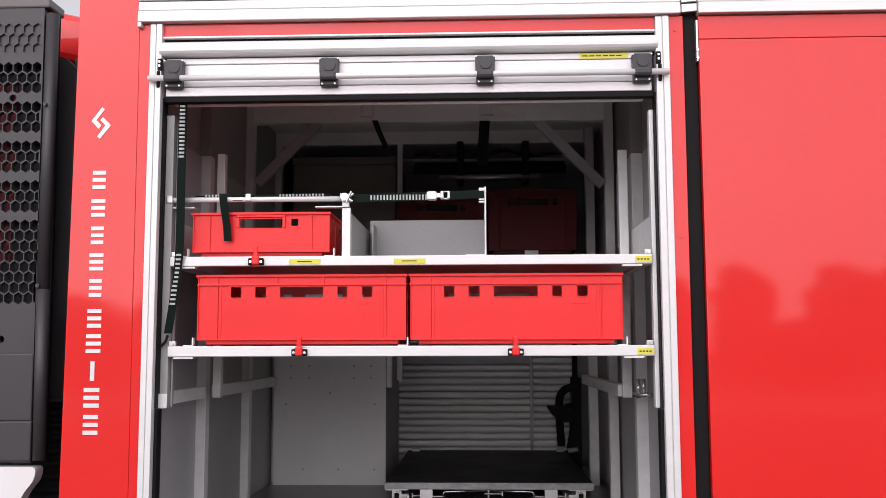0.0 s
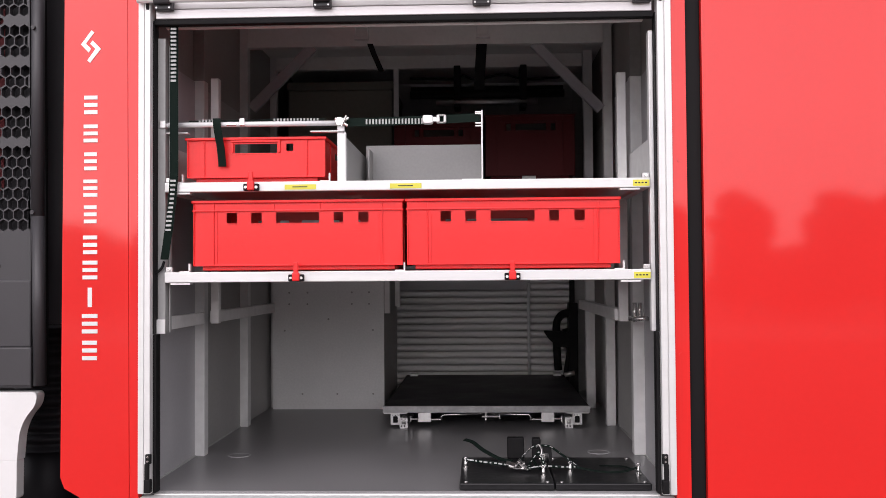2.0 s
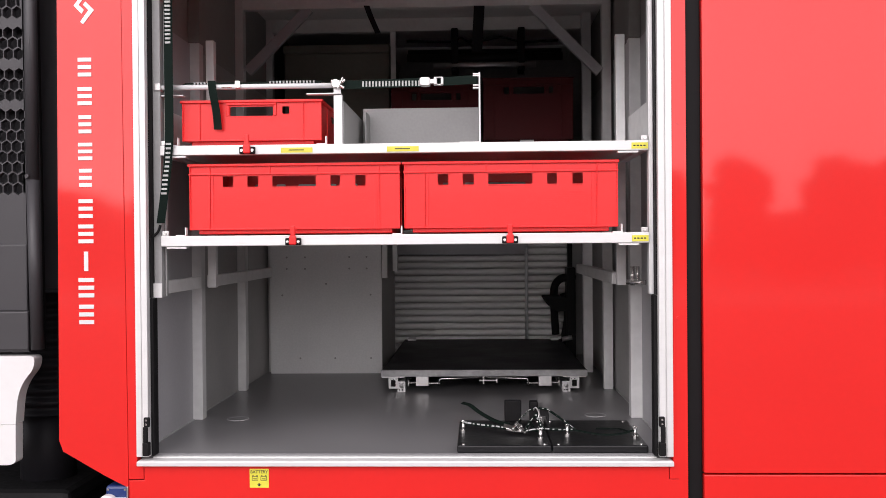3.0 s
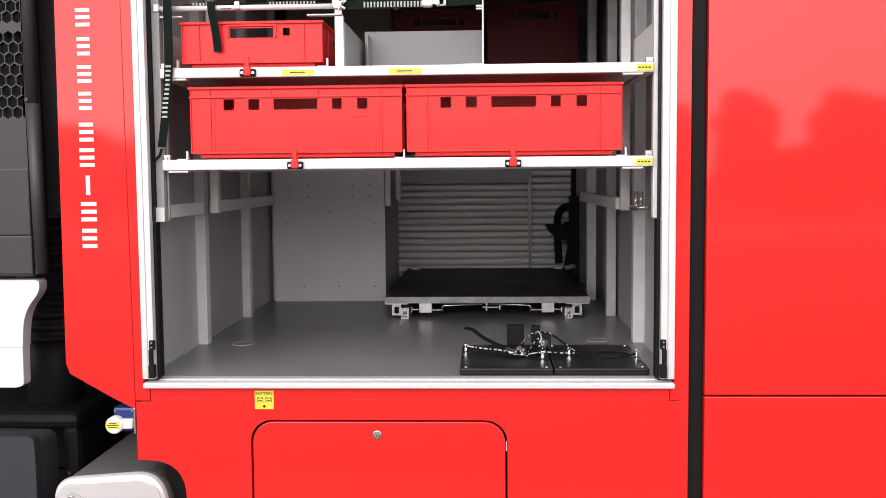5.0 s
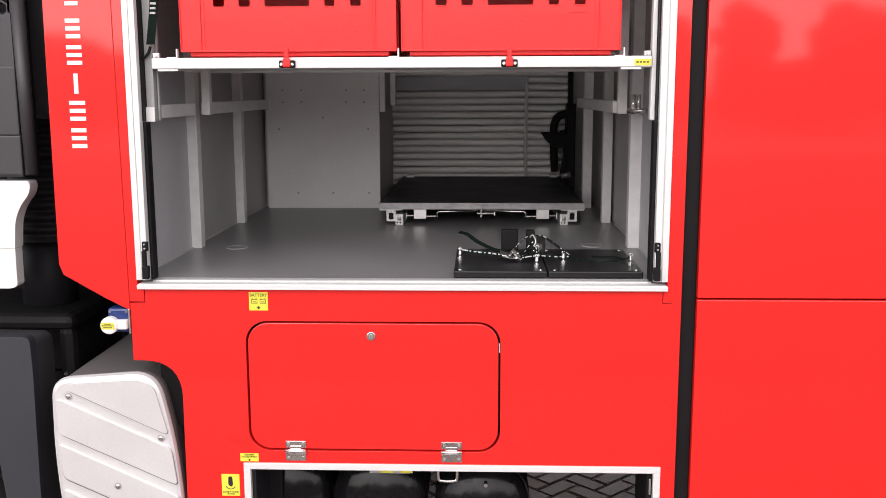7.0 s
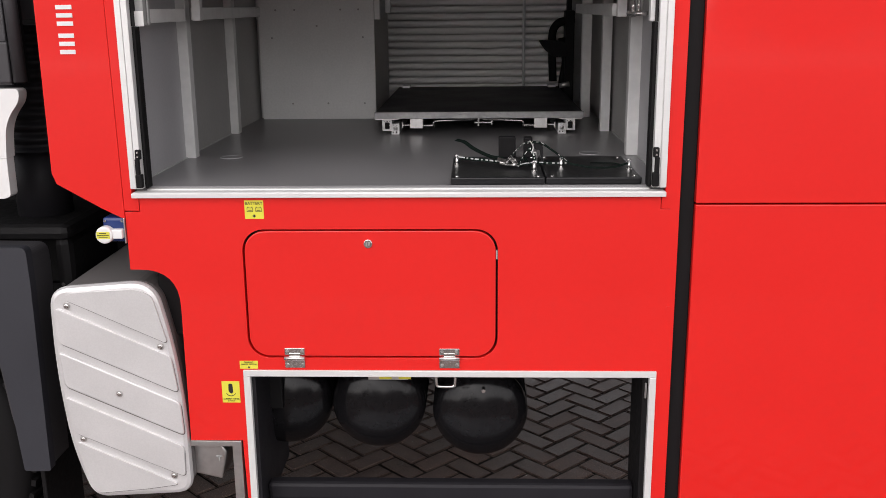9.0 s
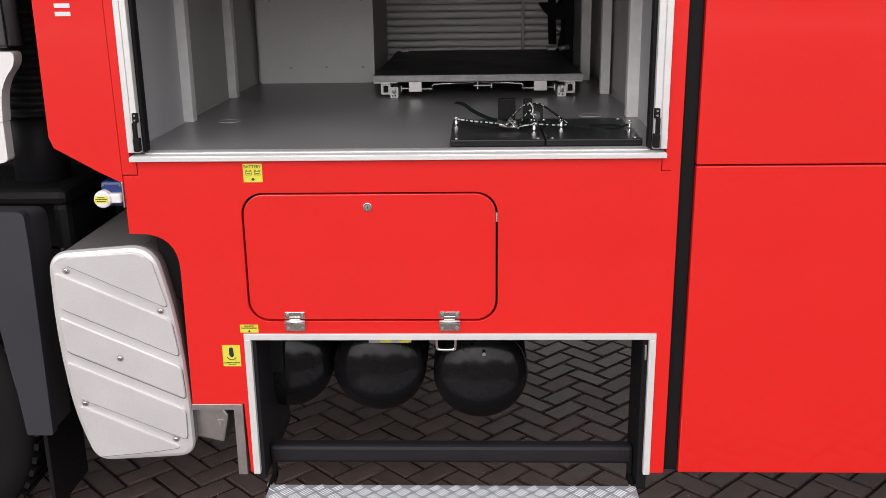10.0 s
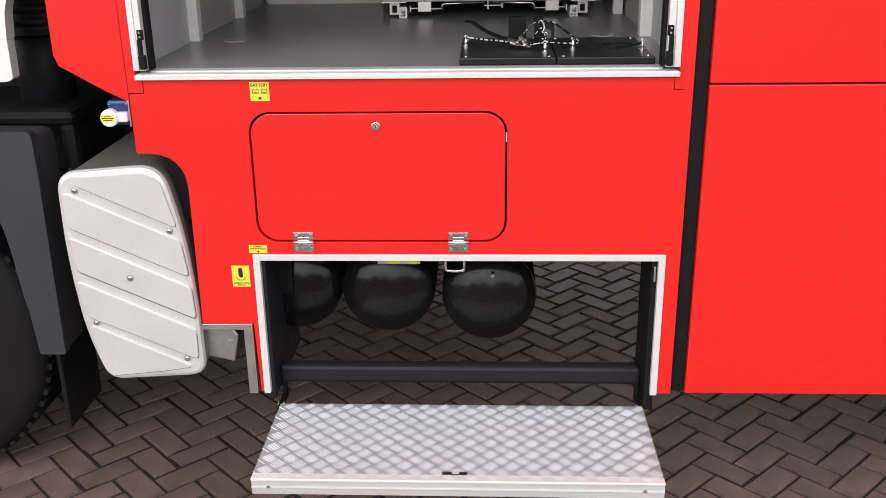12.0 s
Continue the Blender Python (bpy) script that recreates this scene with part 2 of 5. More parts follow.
# ---- ground ----
bm = bmesh.new()
bmesh.ops.create_grid(bm, x_segments=40, y_segments=40, size=400)
bmesh.ops.translate(bm, vec=(0, 0, GROUND - 0.007), verts=bm.verts)
ground = tagged(link_mesh("ground", bm, JOINT), "dark sandy yard bed under grey concrete pavers", "ground", kind="structure")

# ---- fire truck body: side panels ----
body = thing("fire_truck_body", "glossy red fire truck body with an open equipment locker", "fire truck")
T = 0.03
lower = [(-0.714, 1.318), (-0.714, 1.2795), (-0.757, 1.2785), (-0.757, 1.112), (-0.62, 1.112), (-0.622, 0.588), (-0.468, 0.588), (-0.462, 0.362), (-0.452, 0.362), (-0.452, 0.811),
         (0.736, 0.811), (0.736, 0.364), (0.778, 0.364), (0.778, 2.874), (0.738, 2.874), (0.738, 1.3185), (0.7283, 1.3185), (0.7283, 1.2842), (0.7535, 1.2842), (0.7535, 1.2825), (0.7265, 1.2825), (0.7265, 1.318)]
lower = soft_polygon(lower, [0, 0, 0, 0, 0.11] + [0] * 17, 8)
hatch_hole = corner_rect(-0.434, 0.283, 0.848, 1.228, 0.062, 8)
part("side_panel", plate(lower, [hatch_hole], 0.0, T), RED, body, bevel=0.0006)
left = [(-0.945, 2.955), (-0.953, 1.388), (-0.942, 1.358), (-0.824, 1.290), (-0.7590, 1.257), (-0.7590, 1.2805), (-0.7680, 2.955)]
part("corner_panel", plate(left, [], 0.0, T), RED, body, bevel=0.0015)
part("pillar", plate([(-0.7672, 2.874), (-0.7580, 1.2825), (-0.7162, 1.2822), (-0.7162, 1.318), (-0.734, 1.318), (-0.734, 2.874)], [], 0.0004, T), RED, body, bevel=0.0006)
part("fascia", boxes((-0.70, 0.70, 0.004, T, 2.8375, 2.874)), RED, body, bevel=0.0015)
part("fascia_bead", boxes((-0.70, 0.70, -0.002, T, 2.8315, 2.8370)), ALU, body, bevel=0.001)
part("rear_panel", boxes((0.8215, 3.2, 0, T, 1.2995, 2.8058)), RED, body, bevel=0.0018)
part("rear_panel", boxes((0.8215, 3.2, 0, T, 0.366, 1.2945)), RED, body, bevel=0.003)
part("rear_panel", boxes((0.8215, 3.2, 0.0005, T, 2.8072, 2.874)), RED, body, bevel=0.0018)
part("rear_core", boxes((0.83, 3.2, T, 0.5, 0.38, 2.94), (0.83, 3.2, 0.5, 2.4, 0.95, 2.94)), BLACK, body)
part("gap_seal", boxes((0.7785, 0.8215, 0.018, 0.06, 0.365, 2.90)), BLACK, body, "black rubber gasket between body sections", bevel=0.004)
part("roof", boxes((-0.94, 3.2, 0.012, 2.42, 2.965, 3.03)), WHITE, body)
# top rails with their grooves
for x0, x1 in ((-0.768, 0.770), (0.8195, 3.2)):
    for y, z0, z1 in ((-0.018, 2.877, 2.909), (-0.014, 2.911, 2.937), (-0.018, 2.939, 2.99)):
        part("top_rail", boxes((x0, x1, y, 0.04, z0, z1)), ALU, body, bevel=0.002)
part("rail_cap", boxes((-0.7685, -0.7575, -0.0175, 0.012, 2.862, 2.8765)), ALU, body, bevel=0.002)
for y0, z0, z1 in ((-0.006, 2.882, 2.909), (-0.003, 2.911, 2.937), (-0.006, 2.939, 2.985)):
    mitre = plate([(0.7745, z0), (0.8185, z0 + 0.004), (0.8185, z1), (0.7745, z1 - 0.002)], [], y0, 0.03)
    part("rail_end", mitre, ZINC, body, bevel=0.002)
# rivets
for x, z in ((0.757, 2.835), (0.757, 2.25), (0.755, 1.72), (0.76, 1.0), (0.757, 0.39)):
    part("rivet", rods(((x, -0.0025, z), (x, 0.004, z), 0.006)), RED, body, smooth=False)
# locker frame
for x0, x1 in ((-0.733, -0.6985), (0.7005, 0.7375)):
    mid, frame_bm = (x0 + x1) / 2, bmesh.new()
    box(frame_bm, x0, mid - 0.001, -0.008, T, 1.345, 2.873)
    box(frame_bm, mid + 0.001, x1, -0.010, T, 1.345, 2.873)
    box(frame_bm, mid - 0.002, mid + 0.002, -0.004, T, 1.345, 2.873)
    part("locker_frame", frame_bm, ALU, body, "pale anodised aluminium door frame", bevel=0.0015)
part("sill", boxes((-0.731, 0.738, -0.014, 0.012, 1.320, 1.333)), ALU, body, bevel=0.0015)
part("sill_step", boxes((-0.728, 0.735, -0.008, 0.03, 1.3325, 1.3345)), ALU_DULL, body)
part("sill_lip", boxes((-0.70, 0.70, 0.0305, 0.0448, 1.331, 1.3375)), ALU, body, bevel=0.0015)
for x0, x1 in ((-0.6985, -0.6885), (0.690, 0.7005)):
    part("seal", boxes((x0, x1, 0.012, 0.05, 1.343, 1.7825)), BLACK, body, bevel=0.003)
    part("seal", boxes((x0, x0 + 0.0035, 0.012, 0.05, 1.783, 2.66) if x0 < 0 else (x1 - 0.0035, x1, 0.012, 0.05, 1.783, 2.66)), BLACK, body)
for s, x in ((1, -0.702), (-1, 0.706)):
    stop = part("door_stop", boxes((x - 0.008, x + 0.008, -0.016, -0.004, 1.428, 1.455), (x - 0.006 - 0.003 * s, x + 0.006 - 0.003 * s, -0.020, -0.004, 1.385, 1.43), (x - 0.009, x + 0.009, -0.024, -0.004, 1.350, 1.387)), BLACK, body, "black plastic shutter stop", bevel=0.003)
    for z in (1.448, 1.436):
        part("screw", rods(((x, -0.0185, z), (x, -0.01, z), 0.003)), STEEL, stop)
    hinge = part("guide_block", boxes((x - 0.007, x + 0.007, -0.014, -0.004, 2.735, 2.770), (x - 0.005 - 0.004 * s, x + 0.005 - 0.004 * s, -0.013, -0.004, 2.685, 2.735)), BLACK, body, bevel=0.003)
    for z in (2.760, 2.748):
        part("screw", rods(((x, -0.0165, z), (x, -0.01, z), 0.0032)), STEEL, hinge)
eh = part("edge_hinge", boxes((0.8135, 0.8200, -0.003, 0.016, 2.742, 2.862)), ZINC, body, "dull steel edge hinge", bevel=0.002)
for z in (2.752, 2.775):
    part("bolt", rods(((0.8165, -0.006, z), (0.8165, 0.0, z), 0.004)), STEEL, eh)
# body end walls and lining
part("front_wall", boxes((-0.94, -0.90, T, 2.42, 1.375, 2.965)), BLACK, body)
part("underbody", boxes((-0.70, 0.82, 0.06, 1.40, 0.90, 1.30)), BLACK, body)
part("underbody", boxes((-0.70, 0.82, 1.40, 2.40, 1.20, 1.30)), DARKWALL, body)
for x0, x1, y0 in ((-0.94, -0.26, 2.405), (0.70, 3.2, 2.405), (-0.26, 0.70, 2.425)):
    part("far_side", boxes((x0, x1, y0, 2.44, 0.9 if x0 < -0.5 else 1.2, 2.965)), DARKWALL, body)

# ---- hatch with lock and hinges ----
hatch = part("hatch", plate(corner_rect(-0.428, 0.277, 0.854, 1.2225, 0.058, 8), [], 0.0, T - 0.004), RED, body, bevel=0.002)
part("hatch_rim", plate(corner_rect(-0.45, 0.30, 0.83, 1.245, 0.06, 6), [], T, T + 0.02), BLACK, body)
lk = part("lock", rods(((-0.079, -0.005, 1.187), (-0.079, 0.004, 1.187), 0.0125), seg=20), STEEL, hatch, "chrome barrel lock", bevel=0.0015)
part("keyhole", rods(((-0.079, -0.0058, 1.187), (-0.079, 0.0, 1.187), 0.006)), ZINC, lk)
part("key_slot", boxes((-0.080, -0.078, -0.0062, -0.004, 1.182, 1.192)), INK, lk)
for x in (-0.3, 0.1455):
    hg = part("hinge", boxes((x - 0.029, x + 0.029, -0.004, 0.0, 0.858, 0.878), (x - 0.029, x + 0.029, -0.004, 0.0, 0.819, 0.842), (x - 0.016, x + 0.016, -0.006, 0.0, 0.838, 0.864)), STEEL, hatch, "stainless steel butt hinge", bevel=0.001)
    part("hinge_pin", rods(((x - 0.029, -0.008, 0.849), (x + 0.029, -0.008, 0.849), 0.0065)), STEEL, hg, smooth=True)
    for dx in (-0.021, 0.021):
        for z in (0.870, 0.828):
            part("screw", rods(((x + dx, -0.0052, z), (x + dx, 0, z), 0.0045)), ZINC, hg)

part("striker_tab", boxes((0.2785, 0.2815, -0.001, 0.004, 1.142, 1.168)), PALE, hatch)

# ---- stickers ----
def sticker(x0, x1, z0, z1, y=-0.0015, parent=body):
    return part("sticker", boxes((x0, x1, y, y + 0.0012, z0, z1)), YELLOW, parent, "yellow warning sticker with black print")


def arrow(x, z, s, y, parent):
    return part("arrow", plate([(x - 0.4 * s, z + 0.5 * s), (x + 0.4 * s, z + 0.5 * s), (x + 0.4 * s, z), (x + s, z), (x, z - 0.9 * s), (x - s, z), (x - 0.4 * s, z)], [], y, y + 0.0006), INK, parent)


st = sticker(-0.420, -0.367, 1.259, 1.311)
lettering("word", "BATTERY", 0.0118, (-0.3935, -0.0021, 1.3025), INK, st)
arrow(-0.3935, 1.268, 0.006, -0.0022, st)
for x in (-0.4135, -0.3895):
    part("pictogram", plate([(x, 1.279), (x + 0.017, 1.279), (x + 0.017, 1.2905), (x, 1.2905)], [[(x + 0.0012, 1.2802), (x + 0.0158, 1.2802), (x + 0.0158, 1.2893), (x + 0.0012, 1.2893)]], -0.0021, -0.001), INK, st)
    part("print", boxes((x + 0.0035, x + 0.0135, -0.0021, -0.001, 1.2825, 1.2845), (x + 0.001, x + 0.005, -0.0021, -0.001, 1.2912, 1.2930), (x + 0.012, x + 0.016, -0.0021, -0.001, 1.2912, 1.2930)), INK, st)
st = sticker(-0.462, -0.409, 0.8145, 0.8385)
lettering("word", "CURRENT", 0.0062, (-0.4355, -0.0021, 0.8345), INK, st)
lettering("word", "MASTER SWITCH", 0.0058, (-0.4355, -0.0021, 0.8282), INK, st)
arrow(-0.4355, 0.8195, 0.0045, -0.0022, st)
st = sticker(-0.519, -0.467, 0.709, 0.775)
part("pictogram", plate(soft_polygon([(-0.499, 0.768), (-0.488, 0.768), (-0.486, 0.742), (-0.492, 0.736), (-0.5, 0.744)], [0.004] * 5, 3), [], -0.0022, -0.001), INK, st)
part("pictogram", tube([(-0.493 + 0.014 * math.cos(radians(a)), -0.0018, 0.742 + 0.012 * math.sin(radians(a))) for a in range(195, 350, 12)], 0.0011, 6), INK, st)
lettering("word", "CURRENT MASTER", 0.0056, (-0.493, -0.0021, 0.7205), INK, st)
lettering("word", "SWITCH", 0.0056, (-0.493, -0.0021, 0.7145), INK, st)

# ---- silver mark and lettering down the corner panel, drawn as plain bars ----
mark = thing("side_marking", "column of silver foil marks on the red corner panel", "marking")
for pts in ([(-0.868, 2.633), (-0.860, 2.626), (-0.884, 2.595), (-0.869, 2.581), (-0.876, 2.570), (-0.898, 2.593)],
            [(-0.865, 2.604), (-0.841, 2.580), (-0.872, 2.541), (-0.880, 2.548), (-0.857, 2.580), (-0.872, 2.595)]):
    part("mark", plate(pts, [], -0.0022, -0.0004), LETTER, mark, bevel=0.0004)
for z0, z1, w in ((2.397, 2.449, 0.038), (2.318, 2.368, 0.040), (2.240, 2.290, 0.036), (2.166, 2.214, 0.040), (2.092, 2.142, 0.036), (2.006, 2.058, 0.040),
                  (1.936, 1.988, 0.042), (1.859, 1.913, 0.012), (1.786, 1.840, 0.044), (1.712, 1.766, 0.042)):
    x = -0.871 + (z1 - 1.7) * 0.002
    h = z1 - z0
    if w < 0.02:
        part("bar", boxes((x - w / 2, x + w / 2, -0.0022, -0.0004, z0, z1)), LETTER, mark, bevel=0.0004)
        continue
    for k in (0, 0.395, 0.79):
        part("bar", boxes((x - w / 2, x + w / 2, -0.0022, -0.0004, z0 + k * h, z0 + (k + 0.21) * h)), LETTER, mark, bevel=0.0004)

# ---- lower opening frame and its black lining ----
fr = bmesh.new()
box(fr, -0.453, -0.433, -0.005, 0.014, 0.358, 0.7915), box(fr, 0.717, 0.7365, -0.005, 0.014, 0.360, 0.7915), box(fr, -0.453, 0.7365, -0.005, 0.014, 0.7915, 0.8105)
part("step_frame", fr, ALU, body, "pale aluminium frame of the folding step opening", bevel=0.0015)
part("trim", boxes((-0.624, -0.4995, -0.003, 0.03, 0.5695, 0.587), (-0.4995, -0.4725, -0.003, 0.03, 0.356, 0.587)), ZINC, body, "brushed steel edge trim", bevel=0.001)
part("jamb", boxes((0.7015, 0.730, 0.0145, 0.20, 0.30, 0.79)), BLACK, body, bevel=0.002)
part("jamb", boxes((-0.4425, -0.4225, 0.0145, 0.42, 0.33, 0.79)), FRAME_TUBE, body, bevel=0.002)
part("catch", boxes((0.7075, 0.7125, 0.006, 0.0145, 0.724, 0.770)), ZINC, body, bevel=0.001)
part("cross_bar", boxes((-0.4225, 0.7015, 0.085, 0.135, 0.345, 0.405)), FRAME_TUBE, body, "dark grey steel tube across the step opening", bevel=0.012)
part("plaque", boxes((-0.096, 0.022, 0.05, 0.054, 0.761, 0.80)), ZINC, body, bevel=0.001)
for x in (-0.045, 0.012):
    sticker(x - 0.018, x + 0.018, 0.7635, 0.774, 0.0485)
part("clasp", tube(smooth_line([(0.105, 0.055, 0.80), (0.105, 0.05, 0.752), (0.114, 0.05, 0.741), (0.152, 0.05, 0.741), (0.160, 0.05, 0.752), (0.160, 0.055, 0.80)], 4), 0.005), STEEL, body, "polished wire clasp", smooth=True)

# ---- folding step ----
step = thing("folding_step", "folded-out aluminium tread plate step with a pale edge profile", "step")
SX0, SX1, SY0, SY1, SZ = -0.406, 0.697, -0.405, -0.002, 0.3215
part("tread", boxes((SX0, SX1, SY0 + 0.0265, SY1, SZ - 0.005, SZ - 0.0012)), TREAD, step)
# front face coloured darker than the upward lip, for the light it lacks
part("edge_profile", boxes((SX0, SX1, SY0, SY0 + 0.026, SZ - 0.050, SZ - 0.0095)), STEP_FACE_SHADED, step, bevel=0.001)
part("edge_lip", boxes((SX0 - 0.001, SX1 + 0.001, SY0 - 0.003, SY0 + 0.026, SZ - 0.009, SZ - 0.0004)), ALU, step, "bright rounded lip", bevel=0.003)
part("edge_ridge", boxes((SX0, SX1, SY0 - 0.0035, SY0, SZ - 0.0285, SZ - 0.0255)), ALU, step)
for y in (SY1 - 0.03, -0.2):
    part("rib", boxes((SX0 + 0.01, SX1 - 0.01, y, y + 0.025, SZ - 0.038, SZ - 0.005)), ALU_DULL, step)
for x in (SX0 + 0.003, SX1 - 0.016):
    part("side_profile", boxes((x, x + 0.012, SY0 + 0.026, SY1, SZ - 0.038, SZ - 0.005)), ALU, step, bevel=0.001)
part("slot_core", boxes((0.134, 0.152, -0.3775, -0.3685, SZ - 0.001, SZ + 0.0026)), ALU, step)
part("grip_slot", plate(corner_rect(0.107, 0.175, 0, 0.013, 0.006), [], 0, 0.0012), INK, step).matrix_basis = pose(0, -0.380, SZ, -90, 0, 0) @ pose(0, -0.0016, 0)
part("screw", rods(((-0.36, SY0 - 0.0045, SZ - 0.025), (-0.36, SY0, SZ - 0.025), 0.005)), ZINC, step)
part("screw", rods(((0.645, SY0 - 0.0045, SZ - 0.025), (0.645, SY0, SZ - 0.025), 0.005)), ZINC, step)
for x in (-0.412, 0.6935):
    arm = part("arm", boxes((x - 0.006, x + 0.006, -0.02, 0.11, 0.285, 0.312), (x - 0.006, x + 0.006, 0.085, 0.115, 0.285, 0.38)), BLACK, step, bevel=0.003)
    part("bolt", rods(((x - 0.01, 0.03, 0.30), (x + 0.01, 0.03, 0.30), 0.008)), ZINC, arm)
# raised five-bar pattern
verts, faces = [], []
PITCH = 0.0585
for i in range(-1, 40):
    for j in range(-1, 16):
        cx, cy = SX0 + i * PITCH / 2, SY0 + 0.012 + j * PITCH / 2
        if (i + j) % 2:
            continue
        a = radians(42 if i % 2 else -42)
        ux, uy = math.cos(a), math.sin(a)
        for k in range(5):
            h = 0.0198 - 0.0014 * abs(k - 2)
            ox, oy = cx - uy * (k - 2) * 0.0073, cy + ux * (k - 2) * 0.0073
            if not (SX0 + 0.006 < ox < SX1 - 0.006 and SY0 + 0.008 < oy < SY1 - 0.006):
                continue
            b = len(verts)
            for s in (-1, -0.6, 0, 0.6, 1):
                w = (0.0014, 0.0012, 0.0003)[0 if s == 0 else (1 if abs(s) < 0.9 else 2)]
                bow = 0.0014 * (1 - s * s)
                for q, z in ((-w, 0), (-w * 0.45, 0.0016), (w * 0.45, 0.0016), (w, 0)):
                    lift = z if abs(s) < 0.9 else z * 0.2
                    verts.append((ox + ux * s * h - uy * (q - bow), oy + uy * s * h + ux * (q - bow), SZ - 0.0012 + lift))
            for s in range(4):
                for q in range(3):
                    faces.append((b + 4 * s + q, b + 4 * s + q + 1, b + 4 * s + q + 5, b + 4 * s + q + 4))
me = bpy.data.meshes.new("tread_pattern")
me.from_pydata(verts, [], faces)
me.materials.append(LUG)
lugs = tagged(new("tread_pattern", me), "raised bright five-bar lugs", kind="stuff")
lugs.parent = step

# ---- roller shutter, rolled up ----
shutter = thing("roller_shutter", "rolled-up satin aluminium roller shutter with a tubular grab bar", "roller shutter")
hb = bmesh.new()
prof = [(0.03, 2.821), (-0.002, 2.820), (-0.010, 2.816), (-0.014, 2.809), (-0.016, 2.800), (-0.0155, 2.791), (-0.012, 2.784), (-0.006, 2.779), (0.03, 2.776)]
a = [hb.verts.new((-0.705, y, z)) for y, z in prof]
b = [hb.verts.new((0.705, y, z)) for y, z in prof]
for k in range(len(prof)):
    hb.faces.new((a[k], a[(k + 1) % 9], b[(k + 1) % 9], b[k]))
hb.faces.new(a), hb.faces.new(b[::-1])
part("hood", hb, ALU, shutter)
part("hood_gap", boxes((-0.70, 0.70, 0.014, 0.03, 2.770, 2.832)), BLACK, shutter)
for z0, z1 in ((2.757, 2.775), (2.6915, 2.7555), (2.664, 2.690)):
    part("slat", boxes((-0.69, 0.69, 0.010, 0.03, z0, z1)), SLAT, shutter, bevel=0.002)
part("bottom_seal", boxes((-0.695, 0.695, 0.012, 0.04, 2.648, 2.6635)), BLACK, shutter, bevel=0.002)
part("shutter_roll", rods(((-0.69, 0.17, 2.80), (0.69, 0.17, 2.80), 0.10), seg=32), SLAT, shutter, smooth=False)
part("grab_bar", rods(((-0.731, -0.022, 2.709), (0.733, -0.022, 2.709), 0.0085), seg=24), BAR, shutter, "polished aluminium grab tube", smooth=True)
for x in (-0.662, -0.218, 0.223, 0.661):
    br = part("bracket", plate(soft_polygon([(x - 0.028, 2.765), (x + 0.028, 2.765), (x + 0.027, 2.722), (x + 0.025, 2.716), (x + 0.025, 2.684), (x - 0.025, 2.684), (x - 0.025, 2.716), (x - 0.027, 2.722)], [0.006, 0.006, 0.003, 0.003, 0.004, 0.004, 0.003, 0.003], 4), [], -0.014, 0.010), PLASTIC, shutter, "black plastic bar bracket", bevel=0.004)
    part("bar_clip", boxes((x - 0.0245, x + 0.0245, -0.034, -0.0145, 2.6965, 2.7215)), PLASTIC, br, bevel=0.008)
    part("cap", rods(((x + 0.002, -0.0168, 2.743), (x + 0.002, -0.0135, 2.743), 0.0175), seg=24), PLASTIC, br, bevel=0.0015)
    for dx, z in ((-0.0255, 2.7625), (0.0255, 2.7625), (-0.018, 2.6895), (0.018, 2.6895)):
        part("screw", rods(((x + dx, -0.0158, z), (x + dx, -0.005, z), 0.0026)), ZINC, br)
st = sticker(0.49, 0.625, 2.7575, 2.7735, 0.0085, shutter)
part("print", boxes(*[(0.497 + 0.019 * k, 0.512 + 0.019 * k, 0.0080, 0.009, 2.764, 2.767) for k in range(6)]), INK, st)

# ---- locker interior ----
locker = thing("equipment_locker", "grey-lined equipment locker through the truck body", "locker", kind="structure")
part("floor_plate", boxes((-0.80, 0.80, 0.045, 2.40, 1.31, FLOOR_Z)), FLOOR, locker, "worn grey locker floor")
part("ceiling_plate", boxes((-0.80, 0.80, 0.045, 2.40, 2.952, 2.964)), LINING, locker)
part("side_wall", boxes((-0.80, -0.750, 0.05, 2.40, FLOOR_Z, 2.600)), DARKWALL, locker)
# walls and front posts above 2.60 are coloured darker, standing in for shade
part("upper_wall", boxes((-0.80, -0.750, 0.05, 2.40, 2.600, 2.952)), UPPER, locker, "upper side lining, coloured darker for shade")
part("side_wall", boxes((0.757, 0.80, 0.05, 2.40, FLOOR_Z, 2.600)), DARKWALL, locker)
part("upper_wall", boxes((0.757, 0.80, 0.05, 2.40, 2.600, 2.952)), UPPER, locker, "upper side lining, coloured darker for shade")
part("lining", boxes((0.7535, 0.7565, 0.63, 1.195, 2.345, 2.644)), PANEL, locker, bevel=0.001)
part("lining", boxes((-0.7495, -0.743, 0.05, 0.555, FLOOR_Z, 2.60)), LINER, locker, bevel=0.001)
part("lining", boxes((0.7535, 0.7565, 0.05, 0.575, FLOOR_Z, 2.60)), LINER, locker, bevel=0.001)
for x0, x1, y, z1 in ((-0.7495, -0.711, 0.556, 2.603), (-0.7495, -0.7165, 1.180, 2.952), (0.717, 0.7565, 0.58, 2.603), (0.709, 0.745, 1.20, 2.952), (0.684, 0.724, 1.69, 2.952), (-0.7495, -0.720, 1.74, 2.952)):
    part("post", boxes((x0, x1, y, y + 0.045, FLOOR_Z, z1)), ALU_DULL, locker, bevel=0.002)
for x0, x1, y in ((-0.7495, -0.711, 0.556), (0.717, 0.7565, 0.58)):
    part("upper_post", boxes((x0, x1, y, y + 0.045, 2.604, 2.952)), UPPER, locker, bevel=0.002)
